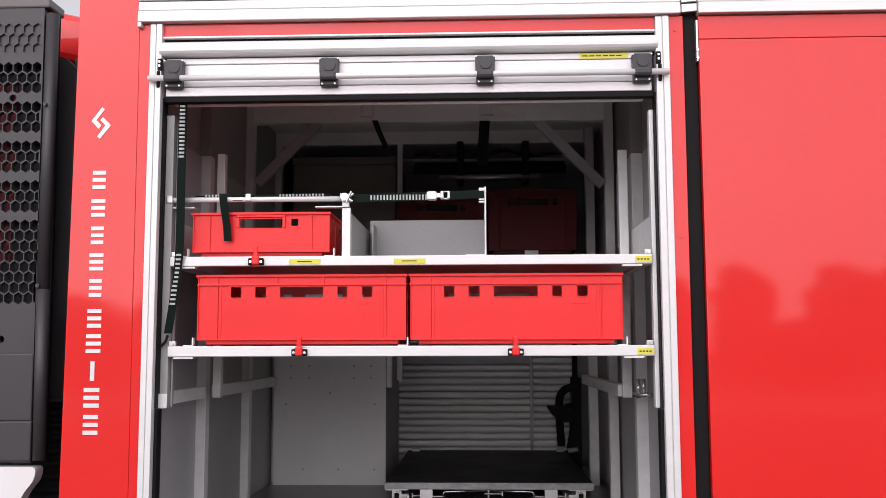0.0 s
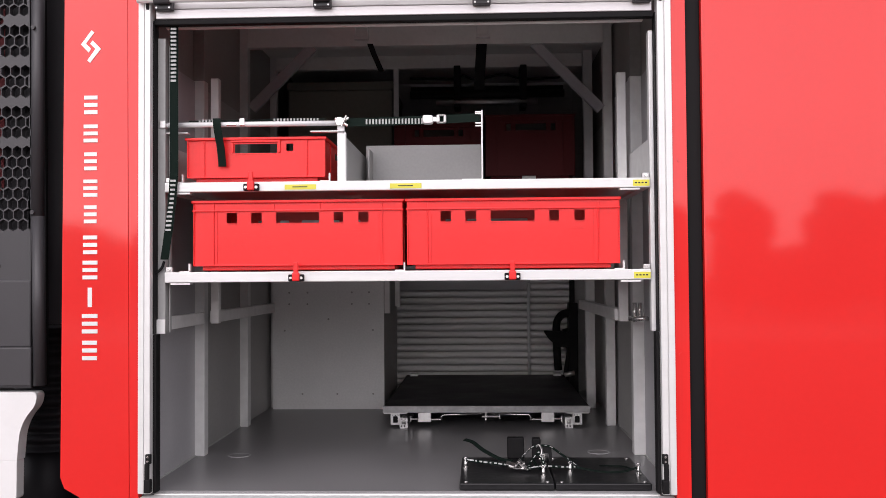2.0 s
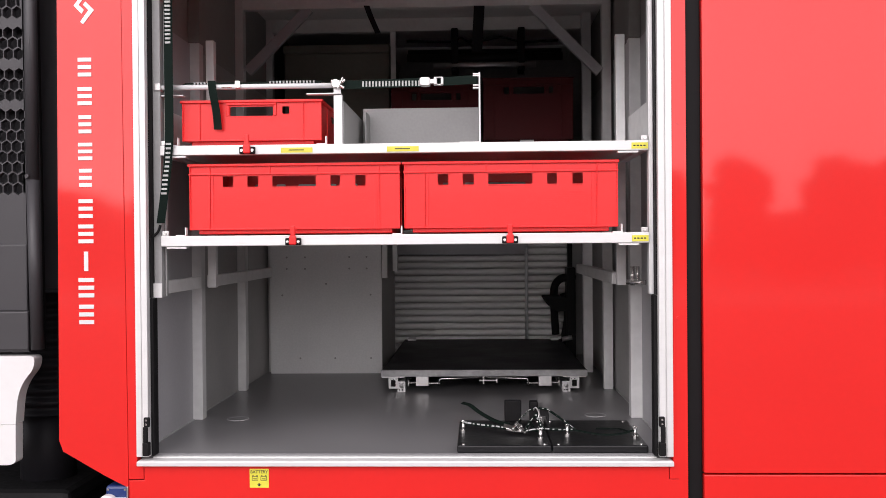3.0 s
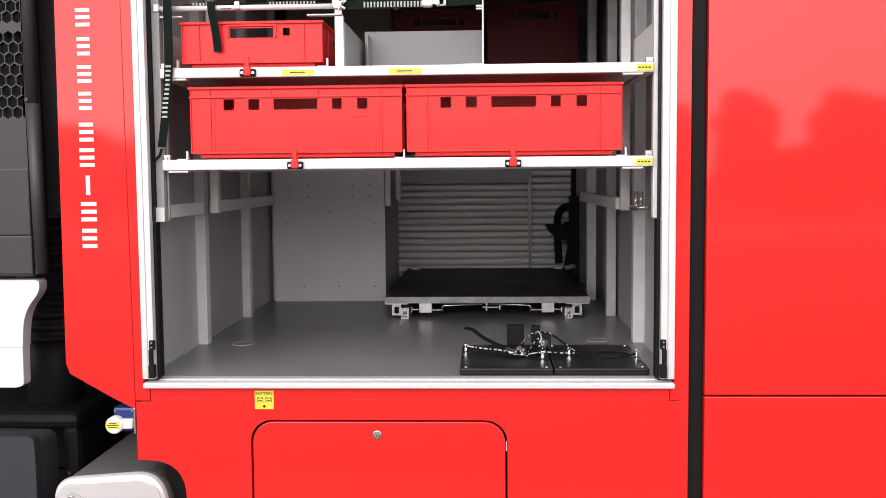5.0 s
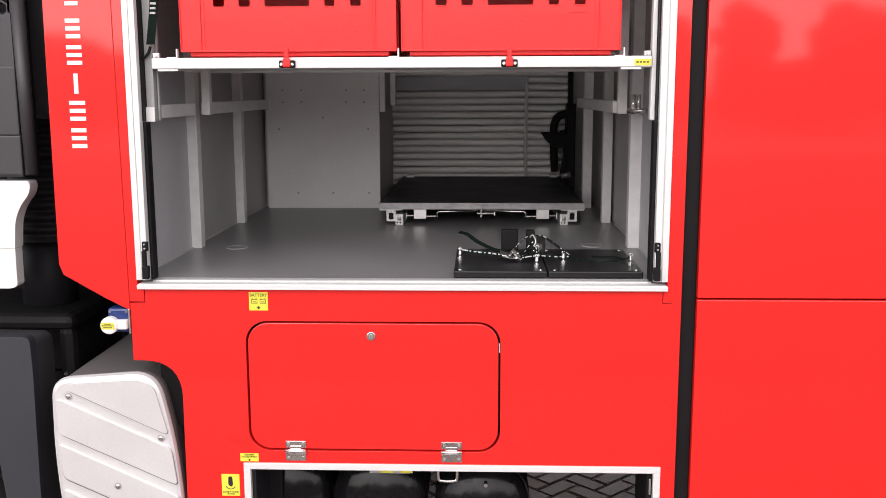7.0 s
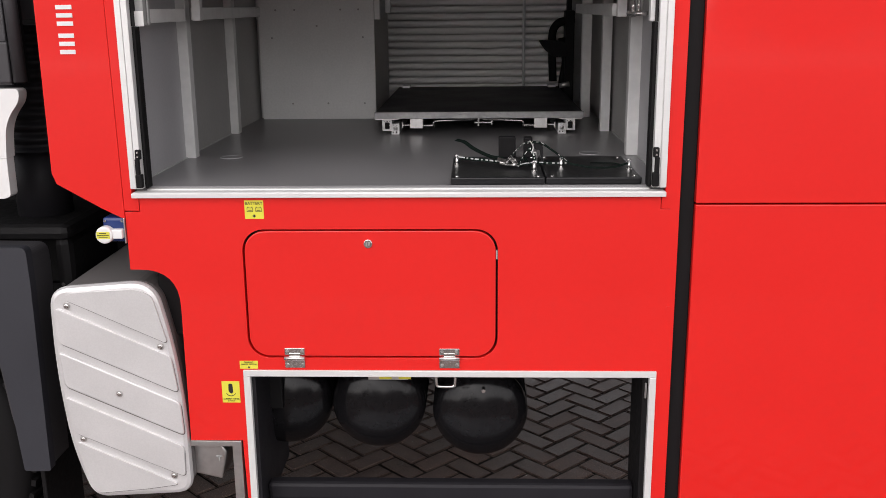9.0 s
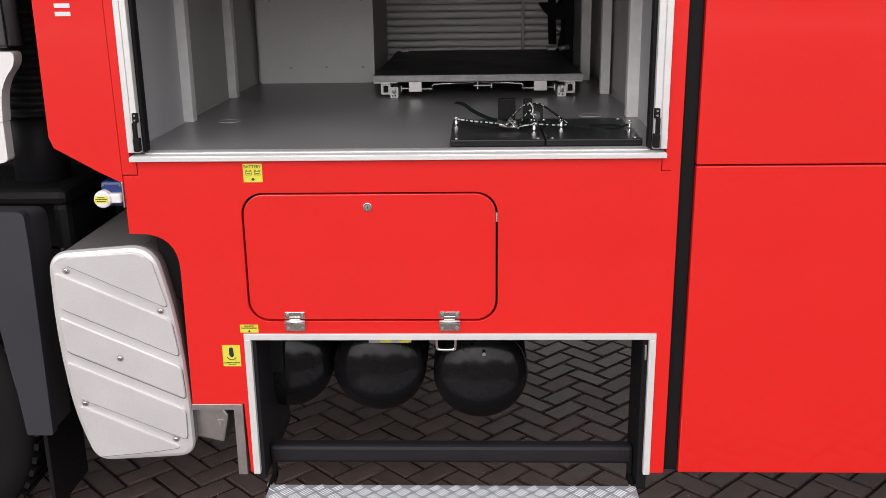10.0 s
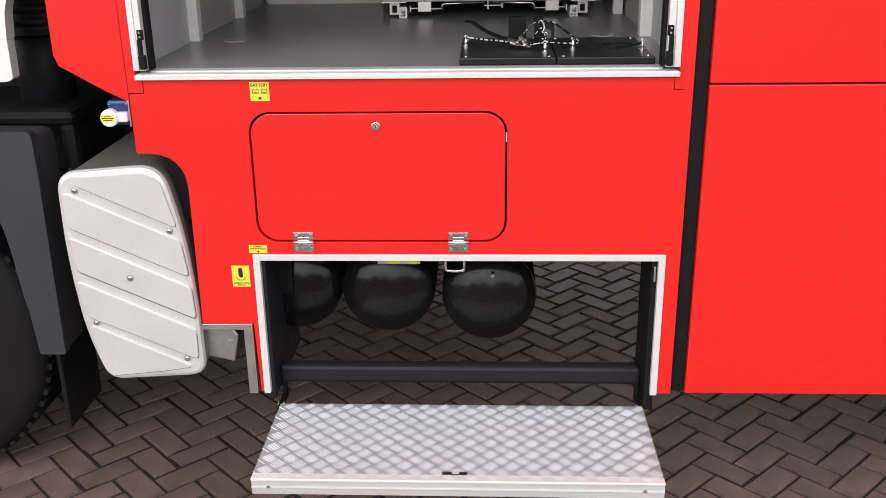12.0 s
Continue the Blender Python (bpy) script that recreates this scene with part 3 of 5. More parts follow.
for x0, x1 in ((-0.7425, -0.7385), (0.749, 0.753)):
    part("sealant", boxes((x0, x1, 0.055, 0.56, FLOOR_Z, FLOOR_Z + 0.004)), PALE, locker)
for x0, x1 in ((-0.7495, -0.7455), (0.7525, 0.7565)):
    part("sealant", boxes((x0, x1, 0.63, 1.175, FLOOR_Z, FLOOR_Z + 0.004)), PALE, locker)
# floor drains
for x, y in ((-0.596, 0.570), (0.605, 0.63)):
    plug_disc = part("floor_plug", rods(((x, y, FLOOR_Z - 0.002), (x, y, FLOOR_Z + 0.0012), 0.034), seg=28), FLOOR, locker)
    part("plug_rim", tube([(x + 0.035 * math.cos(radians(a)), y + 0.035 * math.sin(radians(a)), FLOOR_Z + 0.0004) for a in range(0, 361, 12)], 0.0018, 6), LINER, plug_disc, "dull grey rim", smooth=True)
part("front_rail", boxes((-0.69, 0.68, 0.092, 0.112, 2.658, 2.671)), LINING, locker, bevel=0.003)
# portal frame with braces
part("header_beam", boxes((-0.72, 0.71, 1.185, 1.225, 2.865, 2.952)), LINING, locker, bevel=0.002)
part("header_beam", boxes((-0.72, 0.684, 1.74, 1.78, 2.893, 2.952)), LINING, locker, bevel=0.002)
for a, b in (((-0.705, 1.205, 2.62), (-0.455, 1.205, 2.87)), ((0.70, 1.205, 2.60), (0.435, 1.205, 2.87))):
    d = Vector(b) - Vector(a)
    m = Matrix.Translation((Vector(a) + Vector(b)) / 2) @ pose(0, 0, 0, 0, -math.degrees(math.atan2(d.z, d.x)), 0)
    part("brace", box(bmesh.new(), -d.length / 2, d.length / 2, -0.012, 0.012, -0.02, 0.02, m), LINER, locker, bevel=0.002)
for x in (-0.222, 0.231):
    part("ceiling_clip", boxes((x - 0.026, x - 0.020, 0.89, 0.92, 2.823, 2.952), (x + 0.020, x + 0.026, 0.89, 0.92, 2.823, 2.952), (x - 0.026, x + 0.026, 0.89, 0.92, 2.820, 2.832)), ALU_DULL, locker, bevel=0.001)
part("ceiling_strap", band([(-0.204, 1.03, 2.835), (-0.192, 1.06, 2.80), (-0.168, 1.10, 2.744)], (0.022, 0.004, 0), 0.003), BLACK, locker)
part("ceiling_strap", band([(0.226, 1.17, 2.862), (0.220, 1.172, 2.77), (0.215, 1.174, 2.68)], (0.042, 0.004, 0), 0.003), BLACK, locker)
# back partition with bolts
part("back_partition", boxes((-0.728, -0.222, 1.683, 1.70, FLOOR_Z, 2.30)), PANEL, locker, "pale grey sheet partition with bolt heads", bevel=0.001)
part("partition_edge", boxes((-0.24, -0.222, 1.70, 2.35, FLOOR_Z, 2.30)), DARKWALL, locker)
part("hanger", boxes((-0.217, -0.194, 1.66, 1.70, 1.773, 2.30)), ALU_DULL, locker, bevel=0.001)
part("hanger", boxes((-0.182, -0.160, 1.80, 1.83, 1.80, 2.30)), ALU_DULL, locker, bevel=0.001)
bolts = [(x, z) for z in (1.868, 1.816) for x in (-0.651, -0.568, -0.367, -0.289)]
bolts += [(-0.473, 1.748), (-0.672, 1.697), (-0.272, 1.698), (-0.592, 1.412), (-0.434, 1.412), (-0.272, 1.412)]
row_of("bolt", rods(((0, -0.003, 0), (0, 0.002, 0), 0.0042), seg=10), DARKWALL, locker, [(x, 1.683, z) for x, z in bolts])
# far roller shutter
far = thing("far_shutter", "closed ribbed roller shutter on the far side", "roller shutter")
sl = bmesh.new()
prof = [(0, 0), (0, 0.003)] + [(-0.014 * math.sin(math.pi * i / 9) ** 0.6, 0.003 + 0.0315 * i / 9) for i in range(1, 9)] + [(0, 0.0345)]
a = [sl.verts.new((-0.25, y, z)) for y, z in prof]
b = [sl.verts.new((0.692, y, z)) for y, z in prof]
for k in range(10):
    sl.faces.new((a[k], a[k + 1], b[k + 1], b[k]))
sl.faces.new((a[10], a[0], b[0], b[10])), sl.faces.new(a[::-1]), sl.faces.new(b)
row_of("slat", sl, FARSLAT, far, [(0, 2.42, 1.3656 + 0.03545 * k) for k in range(27)], smooth=False)
part("bottom_bar", boxes((-0.25, 0.692, 2.412, 2.424, FLOOR_Z, 1.365)), FARSLAT, far, bevel=0.002)
part("pull_strap", boxes((-0.215, 0.474, 2.398, 2.402, 1.865, 1.938)), LINER, far, "dull grey pull strap", bevel=0.001)
part("strap_bar", rods(((0.463, 2.385, 1.40), (0.463, 2.385, 1.90), 0.0075)), ALU_DULL, far, smooth=True)
part("guide", boxes((0.676, 0.70, 2.36, 2.424, FLOOR_Z, 2.30)), BLACK, far, bevel=0.002)

# ---- shelf rack ----
rack = thing("shelf_rack", "aluminium two-shelf rack on side frames in the locker", "shelf rack")
for s, x0, x1 in ((-1, -0.6945, -0.672), (1, 0.684, 0.6965)):
    # left upright and flange coloured dull grey for the shade behind the frame
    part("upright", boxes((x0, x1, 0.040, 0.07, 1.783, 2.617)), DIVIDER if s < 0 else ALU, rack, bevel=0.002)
    xi = (-0.660, -0.634) if s < 0 else (0.655, 0.684)
    part("upright", boxes((xi[0], xi[1], 0.45, 0.48, 1.79, 2.588)), ALU_DULL, rack, bevel=0.002)
    if s < 0:
        part("side_rail", boxes((-0.696, -0.680, 0.071, 0.4495, 1.789, 1.827)), ALU_DULL, rack, bevel=0.002)
        part("upright_foot", boxes((-0.699, -0.671, 0.034, 0.0395, 1.782, 1.822)), ALU, rack, bevel=0.001)
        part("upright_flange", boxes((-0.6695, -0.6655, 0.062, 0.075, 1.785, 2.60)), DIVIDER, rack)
    part("side_rail", boxes((xi[0] - 0.012, xi[1] - 0.012, 0.4805, 1.353 if s < 0 else 1.60, 1.792, 1.830)), ALU_DULL, rack, bevel=0.002)
    part("side_lip", boxes((s * 0.695, s * 0.698, 0.075, 0.65, 2.212, 2.325)), ALU_DULL, rack, bevel=0.001)
part("latch_pin", rods(((0.685, 0.44, 1.80), (0.735, 0.40, 1.80), 0.008), ((0.70, 0.43, 1.79), (0.70, 0.43, 1.85), 0.007), ((0.715, 0.42, 1.80), (0.715, 0.42, 1.85), 0.006)), STEEL, rack, smooth=True)
for z0, z1 in ((2.179, 2.206), (1.925, 1.954)):
    sh = part("shelf", boxes((-0.66, 0.67, 0.0625, 0.6495, z0 + 0.008, z0 + 0.014)), ALU, rack, "aluminium shelf with a square front lip", bevel=0.002)
    part("front_lip", boxes((-0.6715, 0.6835, 0.030, 0.062, z0, z1)), ALU, sh, bevel=0.002)
    part("back_lip", boxes((-0.673, 0.688, 0.65, 0.68, z0, z1)), ALU, sh, bevel=0.002)
    for x in (-0.672, 0.672):
        part("runner", boxes((x - 0.012, x + 0.012, 0.062, 0.65, z0, z0 + 0.03)), ALU_DULL, sh)
    for x in (-0.66, 0.672):
        part("corner_clip", boxes((x - 0.010, x + 0.010, 0.034, 0.05, z1, z1 + 0.014)), ZINC, sh, bevel=0.002)
        part("screw", rods(((x, 0.030, z1 + 0.007), (x, 0.04, z1 + 0.007), 0.004)), STEEL, sh)
    part("foot_plate", boxes((-0.655, -0.60, 0.032, 0.06, z0 - 0.006, z0 - 0.001)), ALU_DULL, sh)
    part("foot_plate", boxes((0.60, 0.655, 0.032, 0.06, z0 - 0.006, z0 - 0.001)), ALU_DULL, sh)
    st = sticker(0.636, 0.681, z0 + 0.004, z0 + 0.021, 0.0285, sh)
    part("print", boxes(*[(0.641 + 0.009 * k, 0.647 + 0.009 * k, 0.0280, 0.029, z0 + 0.011, z0 + 0.0145) for k in range(4)]), INK, st)
    if z0 > 2:
        for x in (-0.331, -0.036):
            st = sticker(x, x + 0.088, z0 + 0.004, z0 + 0.018, 0.0285, sh)
            part("print", boxes((x + 0.022, x + 0.064, 0.0280, 0.029, z0 + 0.010, z0 + 0.0125)), INK, st)
    for x in ((-0.424,) if z0 > 2 else (-0.298, 0.302)):
        lt = part("latch", boxes((x - 0.022, x + 0.022, 0.018, 0.030, z0 + 0.001, z0 + 0.021)), BLACK, sh, "black crate latch with a red lever", bevel=0.003)
        part("lever", boxes((x - 0.007, x + 0.007, 0.012, 0.022, z0 + 0.006, z0 + 0.055), (x - 0.010, x + 0.010, 0.010, 0.022, z0 + 0.002, z0 + 0.026)), CRATE, lt, "red plastic lever", bevel=0.003)
        for dx in (-0.015, 0.015):
            part("screw", rods(((x + dx, 0.0165, z0 + 0.011), (x + dx, 0.02, z0 + 0.011), 0.004)), STEEL, lt)
# small angle clips that hold the crates
for x, z in ((-0.606, 1.954), (0.0015, 1.954), (0.611, 1.954), (-0.626, 2.206), (-0.208, 2.206)):
    part("angle_clip", boxes((x - 0.002, x + 0.002, 0.045, 0.06, z, z + 0.024), (x - 0.026, x + 0.002, 0.04, 0.06, z, z + 0.003)), ALU, rack, bevel=0.0006)
# open bins on the upper shelf
part("divider", boxes((-0.186, -0.162, 0.05, 0.066, 2.206, 2.345)), ALU, rack, bevel=0.001)
part("divider", boxes((-0.164, -0.160, 0.0665, 0.66, 2.206, 2.33)), DIVIDER, rack)
part("divider", boxes((-0.140, -0.136, 0.40, 0.4995, 2.206, 2.345)), DIVIDER, rack)
part("divider", boxes((-0.158, 0.219, 0.50, 0.505, 2.206, 2.368)), DIVIDER, rack, "grey sheet back of an open bin", bevel=0.001)
part("divider", boxes((0.219, 0.2235, 0.045, 0.66, 2.206, 2.402)), ALU, rack, bevel=0.001)
part("bin_floor", boxes((0.165, 0.219, 0.04, 0.07, 2.206, 2.209)), ALU, rack)
for z in (2.397, 2.392, 2.366, 2.358):
    part("pin", rods(((0.203, 0.05, z), (0.219, 0.05, z), 0.0028)), STEEL, rack)
# tube over the flat crate
part("tube_rail", rods(((-0.68, 0.05, 2.371), (-0.182, 0.05, 2.371), 0.0075), seg=18), BAR, rack, "polished tube rail", smooth=True)
part("tube_clamp", boxes((-0.690, -0.671, 0.037, 0.066, 2.360, 2.383)), ZINC, rack, bevel=0.003)
part("tube_bracket", boxes((-0.262, -0.165, 0.045, 0.07, 2.346, 2.350), (-0.185, -0.165, 0.045, 0.05, 2.346, 2.385)), ALU, rack, bevel=0.001)
part("tube_bracket", boxes((-0.675, -0.61, 0.045, 0.07, 2.346, 2.350)), ALU, rack, bevel=0.001)
kn = part("wing_bolt", rods(((-0.178, 0.035, 2.375), (-0.178, 0.065, 2.375), 0.011), ((-0.19, 0.04, 2.383), (-0.155, 0.04, 2.362), 0.004), ((-0.185, 0.04, 2.364), (-0.152, 0.04, 2.384), 0.004), ((-0.172, 0.036, 2.36), (-0.158, 0.036, 2.39), 0.003)), STEEL, rack)


# ---- plastic crates ----
def crate(w, d, h, holes, end_holes, label, group, CRATE=CRATE):
    """A stacking crate with its front at y = 0, left at x = 0, base at z = 0."""
    t = thing("plastic_crate", label, "crate", group)
    k = 0.004
    taper = 0.004

    def wall(length, cut):
        o = [(0, 0.013), (length, 0.013), (length, h), (0, h)]
        return plate(o, cut, 0, k)

    f = part("front_wall", wall(w - 0.008, [corner_rect(a, b, c, e, 0.004, 3) for a, b, c, e in holes]), CRATE, t)
    f.matrix_basis = Matrix.Translation((0.004, taper, 0))
    bk = part("back_wall", wall(w - 0.008, [corner_rect(a, b, c, e, 0.004, 3) for a, b, c, e in holes]), CRATE, t)
    bk.matrix_basis = Matrix.Translation((0.004, d - taper - k, 0))
    for x in (taper, w - taper):
        s = part("end_wall", wall(d - 0.016, [corner_rect(a, b, c, e, 0.004, 3) for a, b, c, e in end_holes]), CRATE, t)
        s.matrix_basis = Matrix.Translation((x + (k if x > w / 2 else k), 0.008, 0)) @ pose(0, 0, 0, 0, 0, 90) if x < w / 2 else Matrix.Translation((x, 0.008, 0)) @ pose(0, 0, 0, 0, 0, 90)
    part("base", boxes((0.024, w - 0.024, 0.016, d - 0.016, 0.0, 0.0125), (0.006, w - 0.006, 0.006, d - 0.006, 0.0125, 0.017)), CRATE, t, bevel=0.002)
    rim = bmesh.new()
    for z, o in ((h - 0.008, -0.003), (h - 0.032, -0.001))[:2 if h > 0.15 else 1]:
        zz = z + (0.008 if z > h - 0.01 else 0.005)
        box(rim, o, w - o, o, 0.005, z, zz), box(rim, o, w - o, d - 0.005, d - o, z, zz)
        box(rim, o, 0.005, 0.005, d - 0.005, z, zz), box(rim, w - 0.005, w - o, 0.005, d - 0.005, z, zz)
    part("rim", rim, CRATE, t, bevel=0.0015)
    ribs = []
    span = [0.002, w - 0.004] + ([0.058, w - 0.060] if w > 0.5 else [0.05, w - 0.054])
    for x in span:
        ribs.append(boxes((x, x + 0.0032, -0.0004, 0.006, 0.012, h - 0.008)))
    for x in ([w * 0.385, w * 0.605] if w > 0.5 else []):
        ribs.append(boxes((x, x + 0.003, -0.0004, 0.006, h - 0.032, h - 0.008)))
    ribs.append(boxes((0.003, w - 0.003, 0.0005, 0.006, 0.012, 0.0165)))
    for y in (0.01, d * 0.2, d * 0.8, d - 0.012):
        ribs += [boxes((0.001, 0.006, y, y + 0.0022, 0.013, h - 0.008)), boxes((w - 0.006, w - 0.001, y, y + 0.0022, 0.013, h - 0.008))]
    for bm in ribs:
        part("rib", bm, CRATE, t, bevel=0.0008)
    for a, b, c, e in holes:
        a, b = a + 0.004, b + 0.004
        part("hole_rim", boxes((a - 0.003, b + 0.003, 0.002, 0.006, c - 0.003, c)), CRATE, t)
        part("hole_rim", boxes((a - 0.003, b + 0.003, 0.002, 0.006, e, e + 0.0025)), CRATE, t)
    if w > 0.5:
        # fine raised grip lines on the front
        gl = bmesh.new()
        for i in range(18):
            box(gl, 0.068, w - 0.07, 0.0032, 0.0045, 0.016 + i * 0.0052, 0.0175 + i * 0.0052)
        tagged(part("grip_ribbing", gl, CRATE, t), kind="stuff")
        for x in (0.0615, w - 0.0735):
            part("panel_step", boxes((x, x + 0.009, 0.0022, 0.006, 0.017, h - 0.033)), CRATE, t, bevel=0.001)
        part("name_ledge", boxes((0.455, 0.50, 0.0012, 0.006, 0.112, 0.1145)), CRATE, t)
    else:
        a, b, c, e = holes[0]
        gf = boxes((a - 0.006, a + 0.002, -0.001, 0.006, c, h - 0.008), (b + 0.006, b + 0.014, -0.001, 0.006, c, h - 0.008), (a - 0.006, b + 0.014, -0.003, 0.006, e + 0.004, e + 0.010))
        part("grip_frame", gf, CRATE, t, bevel=0.0015)
    return t


long_holes = [(0.092, 0.122, 0.133, 0.163), (0.162, 0.193, 0.133, 0.163), (0.233, 0.356, 0.133, 0.163), (0.397, 0.424, 0.133, 0.163), (0.467, 0.496, 0.133, 0.163)]
end_hole = [(0.12, 0.26, 0.133, 0.163)]
big = crate(0.597, 0.40, 0.198, long_holes, end_hole, "bright red slotted plastic stacking crate on the lower shelf", "crates in the locker")
big.matrix_basis = Matrix.Translation((-0.600, 0.058, 1.9585))
copy_thing(big, Matrix.Translation((0.0065, 0.058, 1.9585)))
flat = crate(0.398, 0.58, 0.127, [(0.134, 0.256, 0.082, 0.108), (0.282, 0.302, 0.087, 0.108)], [(0.2, 0.38, 0.085, 0.107)], "low red plastic crate on the upper shelf", "crates in the locker")
flat.matrix_basis = Matrix.Translation((-0.620, 0.062, 2.209))
# far crates get the darkened red in place of real shade
tall = crate(0.395, 0.60, 0.285, [(0.09, 0.11, 0.215, 0.245), (0.13, 0.265, 0.215, 0.245), (0.285, 0.305, 0.215, 0.245)], [(0.2, 0.4, 0.215, 0.245)], "tall red crate on the far shelf, coloured dark for shade", "crates on the far shelf", RED_SHADED)
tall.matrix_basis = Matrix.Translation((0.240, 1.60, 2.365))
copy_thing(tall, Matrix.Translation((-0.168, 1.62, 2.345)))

# ---- far shelf and what it carries ----
far_shelf = thing("far_shelf", "shaded aluminium shelf on the far side", "shelf")
part("shelf_board", boxes((-0.70, 0.68, 1.585, 2.36, 2.31, 2.325)), ALU_DULL, far_shelf, bevel=0.001)
part("front_lip", boxes((-0.70, 0.68, 1.575, 1.59, 2.30, 2.345)), ALU_DULL, far_shelf, bevel=0.001)
part("clip", boxes((0.40, 0.46, 1.57, 1.578, 2.345, 2.375)), ALU_DULL, far_shelf, bevel=0.001)
part("packing", boxes((0.25, 0.62, 1.62, 2.2, 2.325, 2.365), (-0.16, 0.22, 1.64, 2.2, 2.325, 2.345)), BLACK, far_shelf)
stow = thing("stowage_box", "dull olive stowage box on the far shelf", "box")
part("box_body", boxes((-0.668, -0.185, 1.75, 2.30, 2.325, 2.80)), OLIVE, stow, bevel=0.008)
part("box_lid", boxes((-0.672, -0.181, 1.745, 2.305, 2.80, 2.838)), OLIVE, stow, bevel=0.008)
part("upright_strip", boxes((-0.178, -0.155, 1.745, 1.76, 2.345, 2.893)), ALU_DULL, far_shelf, bevel=0.001)
lad = thing("pole_bundle", "dark poles stowed across the far side", "poles")
for y, z, r, x0, x1 in ((1.72, 2.765, 0.018, -0.10, 0.60), (1.78, 2.80, 0.014, -0.10, 0.60), (1.70, 2.725, 0.013, 0.02, 0.48)):
    part("pole", rods(((x0, y, z), (x1, y, z), r), seg=16), ZINC if r < 0.0135 else BLACK, lad, smooth=True)
for x in (0.10, 0.40):
    part("pole_bracket", boxes((x, x + 0.03, 1.69, 1.80, 2.70, 2.893)), BLACK, lad, bevel=0.004)
hz = part("cable", tube(smooth_line([(-0.10, 1.71, 2.84), (0.1, 1.71, 2.835), (0.14, 1.70, 2.85), (0.2, 1.71, 2.83), (0.32, 1.70, 2.85), (0.42, 1.71, 2.83), (0.58, 1.71, 2.835)], 5), 0.005), BLACK, lad, smooth=True)

# ---- pull-out tray on the floor ----
tray = thing("pull_out_tray", "black-topped pull-out tray on aluminium runners", "sliding tray")
TX0, TX1, TY = -0.174, 0.638, 1.152
part("tray_top", boxes((TX0 + 0.002, TX1 - 0.002, TY + 0.004, 2.36, 1.412, 1.4265)), FRAME_TUBE, tray, bevel=0.002)
part("front_edge", boxes((TX0, TX1, TY, TY + 0.012, 1.402, 1.4275), (TX0, TX1, TY - 0.002, TY + 0.004, 1.4225, 1.4275), (TX0, TX1, TY - 0.002, TY + 0.004, 1.402, 1.4045)), EDGE, tray, "scuffed aluminium front edge", bevel=0.0008)
part("tray_rim", boxes((TX0, TX0 + 0.012, TY + 0.012, 2.36, 1.402, 1.412), (TX1 - 0.012, TX1, TY + 0.012, 2.36, 1.402, 1.412)), ALU_DULL, tray)
for s, x in ((1, -0.126), (-1, 0.588)):
    part("corner_foot", boxes((x - 0.045, x + 0.045, TY + 0.002, TY + 0.03, 1.398, 1.402)), ZINC, tray)
    pr = bmesh.new()
    for dx in (-0.018, 0.012):
        box(pr, x + dx, x + dx + 0.006, TY + 0.01, 2.30, 1.358, 1.398)
    box(pr, x - 0.018, x + 0.018, TY + 0.01, 2.30, 1.392, 1.398), box(pr, x - 0.018, x + 0.018, TY + 0.01, 2.30, 1.372, 1.376)
    part("runner", pr, ALU, tray, "slotted aluminium runner", bevel=0.001)
    x2 = x + 0.034 * s
    pr = bmesh.new()
    for dx in (-0.014, 0.009):
        box(pr, x2 + dx, x2 + dx + 0.005, TY - 0.008, 2.30, FLOOR_Z, 1.381)
    box(pr, x2 - 0.014, x2 + 0.014, TY - 0.008, 2.30, 1.376, 1.381), box(pr, x2 - 0.014, x2 + 0.014, TY - 0.008, 2.30, 1.356, 1.360)
    rn = part("floor_runner", pr, ALU, tray, bevel=0.001)
    part("roller", rods(((x2 - 0.008, TY - 0.004, 1.368), (x2 + 0.008, TY - 0.004, 1.368), 0.010)), ZINC, tray, smooth=True)
    dot = lambda cx, cz, r: [(cx + r * math.cos(a * math.tau / 10), cz + r * math.sin(a * math.tau / 10)) for a in range(10)]
    cut = [corner_rect(x - 0.010, x + 0.010, 1.361, 1.388, 0.005, 3), dot(x - 0.0115, 1.3930, 0.0036), dot(x + 0.0005, 1.3930, 0.0036), dot(x + 0.0120, 1.3930, 0.0034)]
    part("end_plate", plate(corner_rect(x - 0.0185, x + 0.0185, 1.354, 1.3978, 0.004, 3), cut, TY + 0.005, TY + 0.0095), ALU, rn, "punched bright end plate")
    part("slide_core", boxes((x - 0.0085, x + 0.0085, TY + 0.007, TY + 0.05, 1.3625, 1.3865)), BLACK, rn)
    cut = [corner_rect(x2 - 0.007, x2 + 0.008, 1.358, 1.374, 0.004, 3), dot(x2 - 0.006, 1.3792, 0.0032), dot(x2 + 0.006, 1.3790, 0.0032), dot(x2 - 0.008, 1.3515, 0.0034), dot(x2 + 0.004, 1.3515, 0.0036)]
    part("end_plate", plate(corner_rect(x2 - 0.0155, x2 + 0.0155, FLOOR_Z, 1.3845, 0.003, 3), cut, TY - 0.013, TY - 0.0085), ALU, rn, "punched bright end plate")
    x3 = x + 0.115 * s
    part("lock_block", boxes((x3 - 0.025, x3 + 0.025, TY + 0.004, TY + 0.04, 1.364, 1.402)), ZINC, tray, bevel=0.001)
    part("lock_pin", rods(((x3 + 0.02 * s, TY + 0.012, 1.374), (x3 + 0.07 * s, TY + 0.012, 1.374), 0.0045)), STEEL, tray)
    part("lock_lever", rods(((x3 - 0.055 * s, TY + 0.012, 1.376), (x3 - 0.02 * s, TY + 0.012, 1.376), 0.004), ((x3 - 0.055 * s, TY + 0.012, 1.365), (x3 - 0.055 * s, TY + 0.012, 1.386), 0.004)), STEEL, tray)
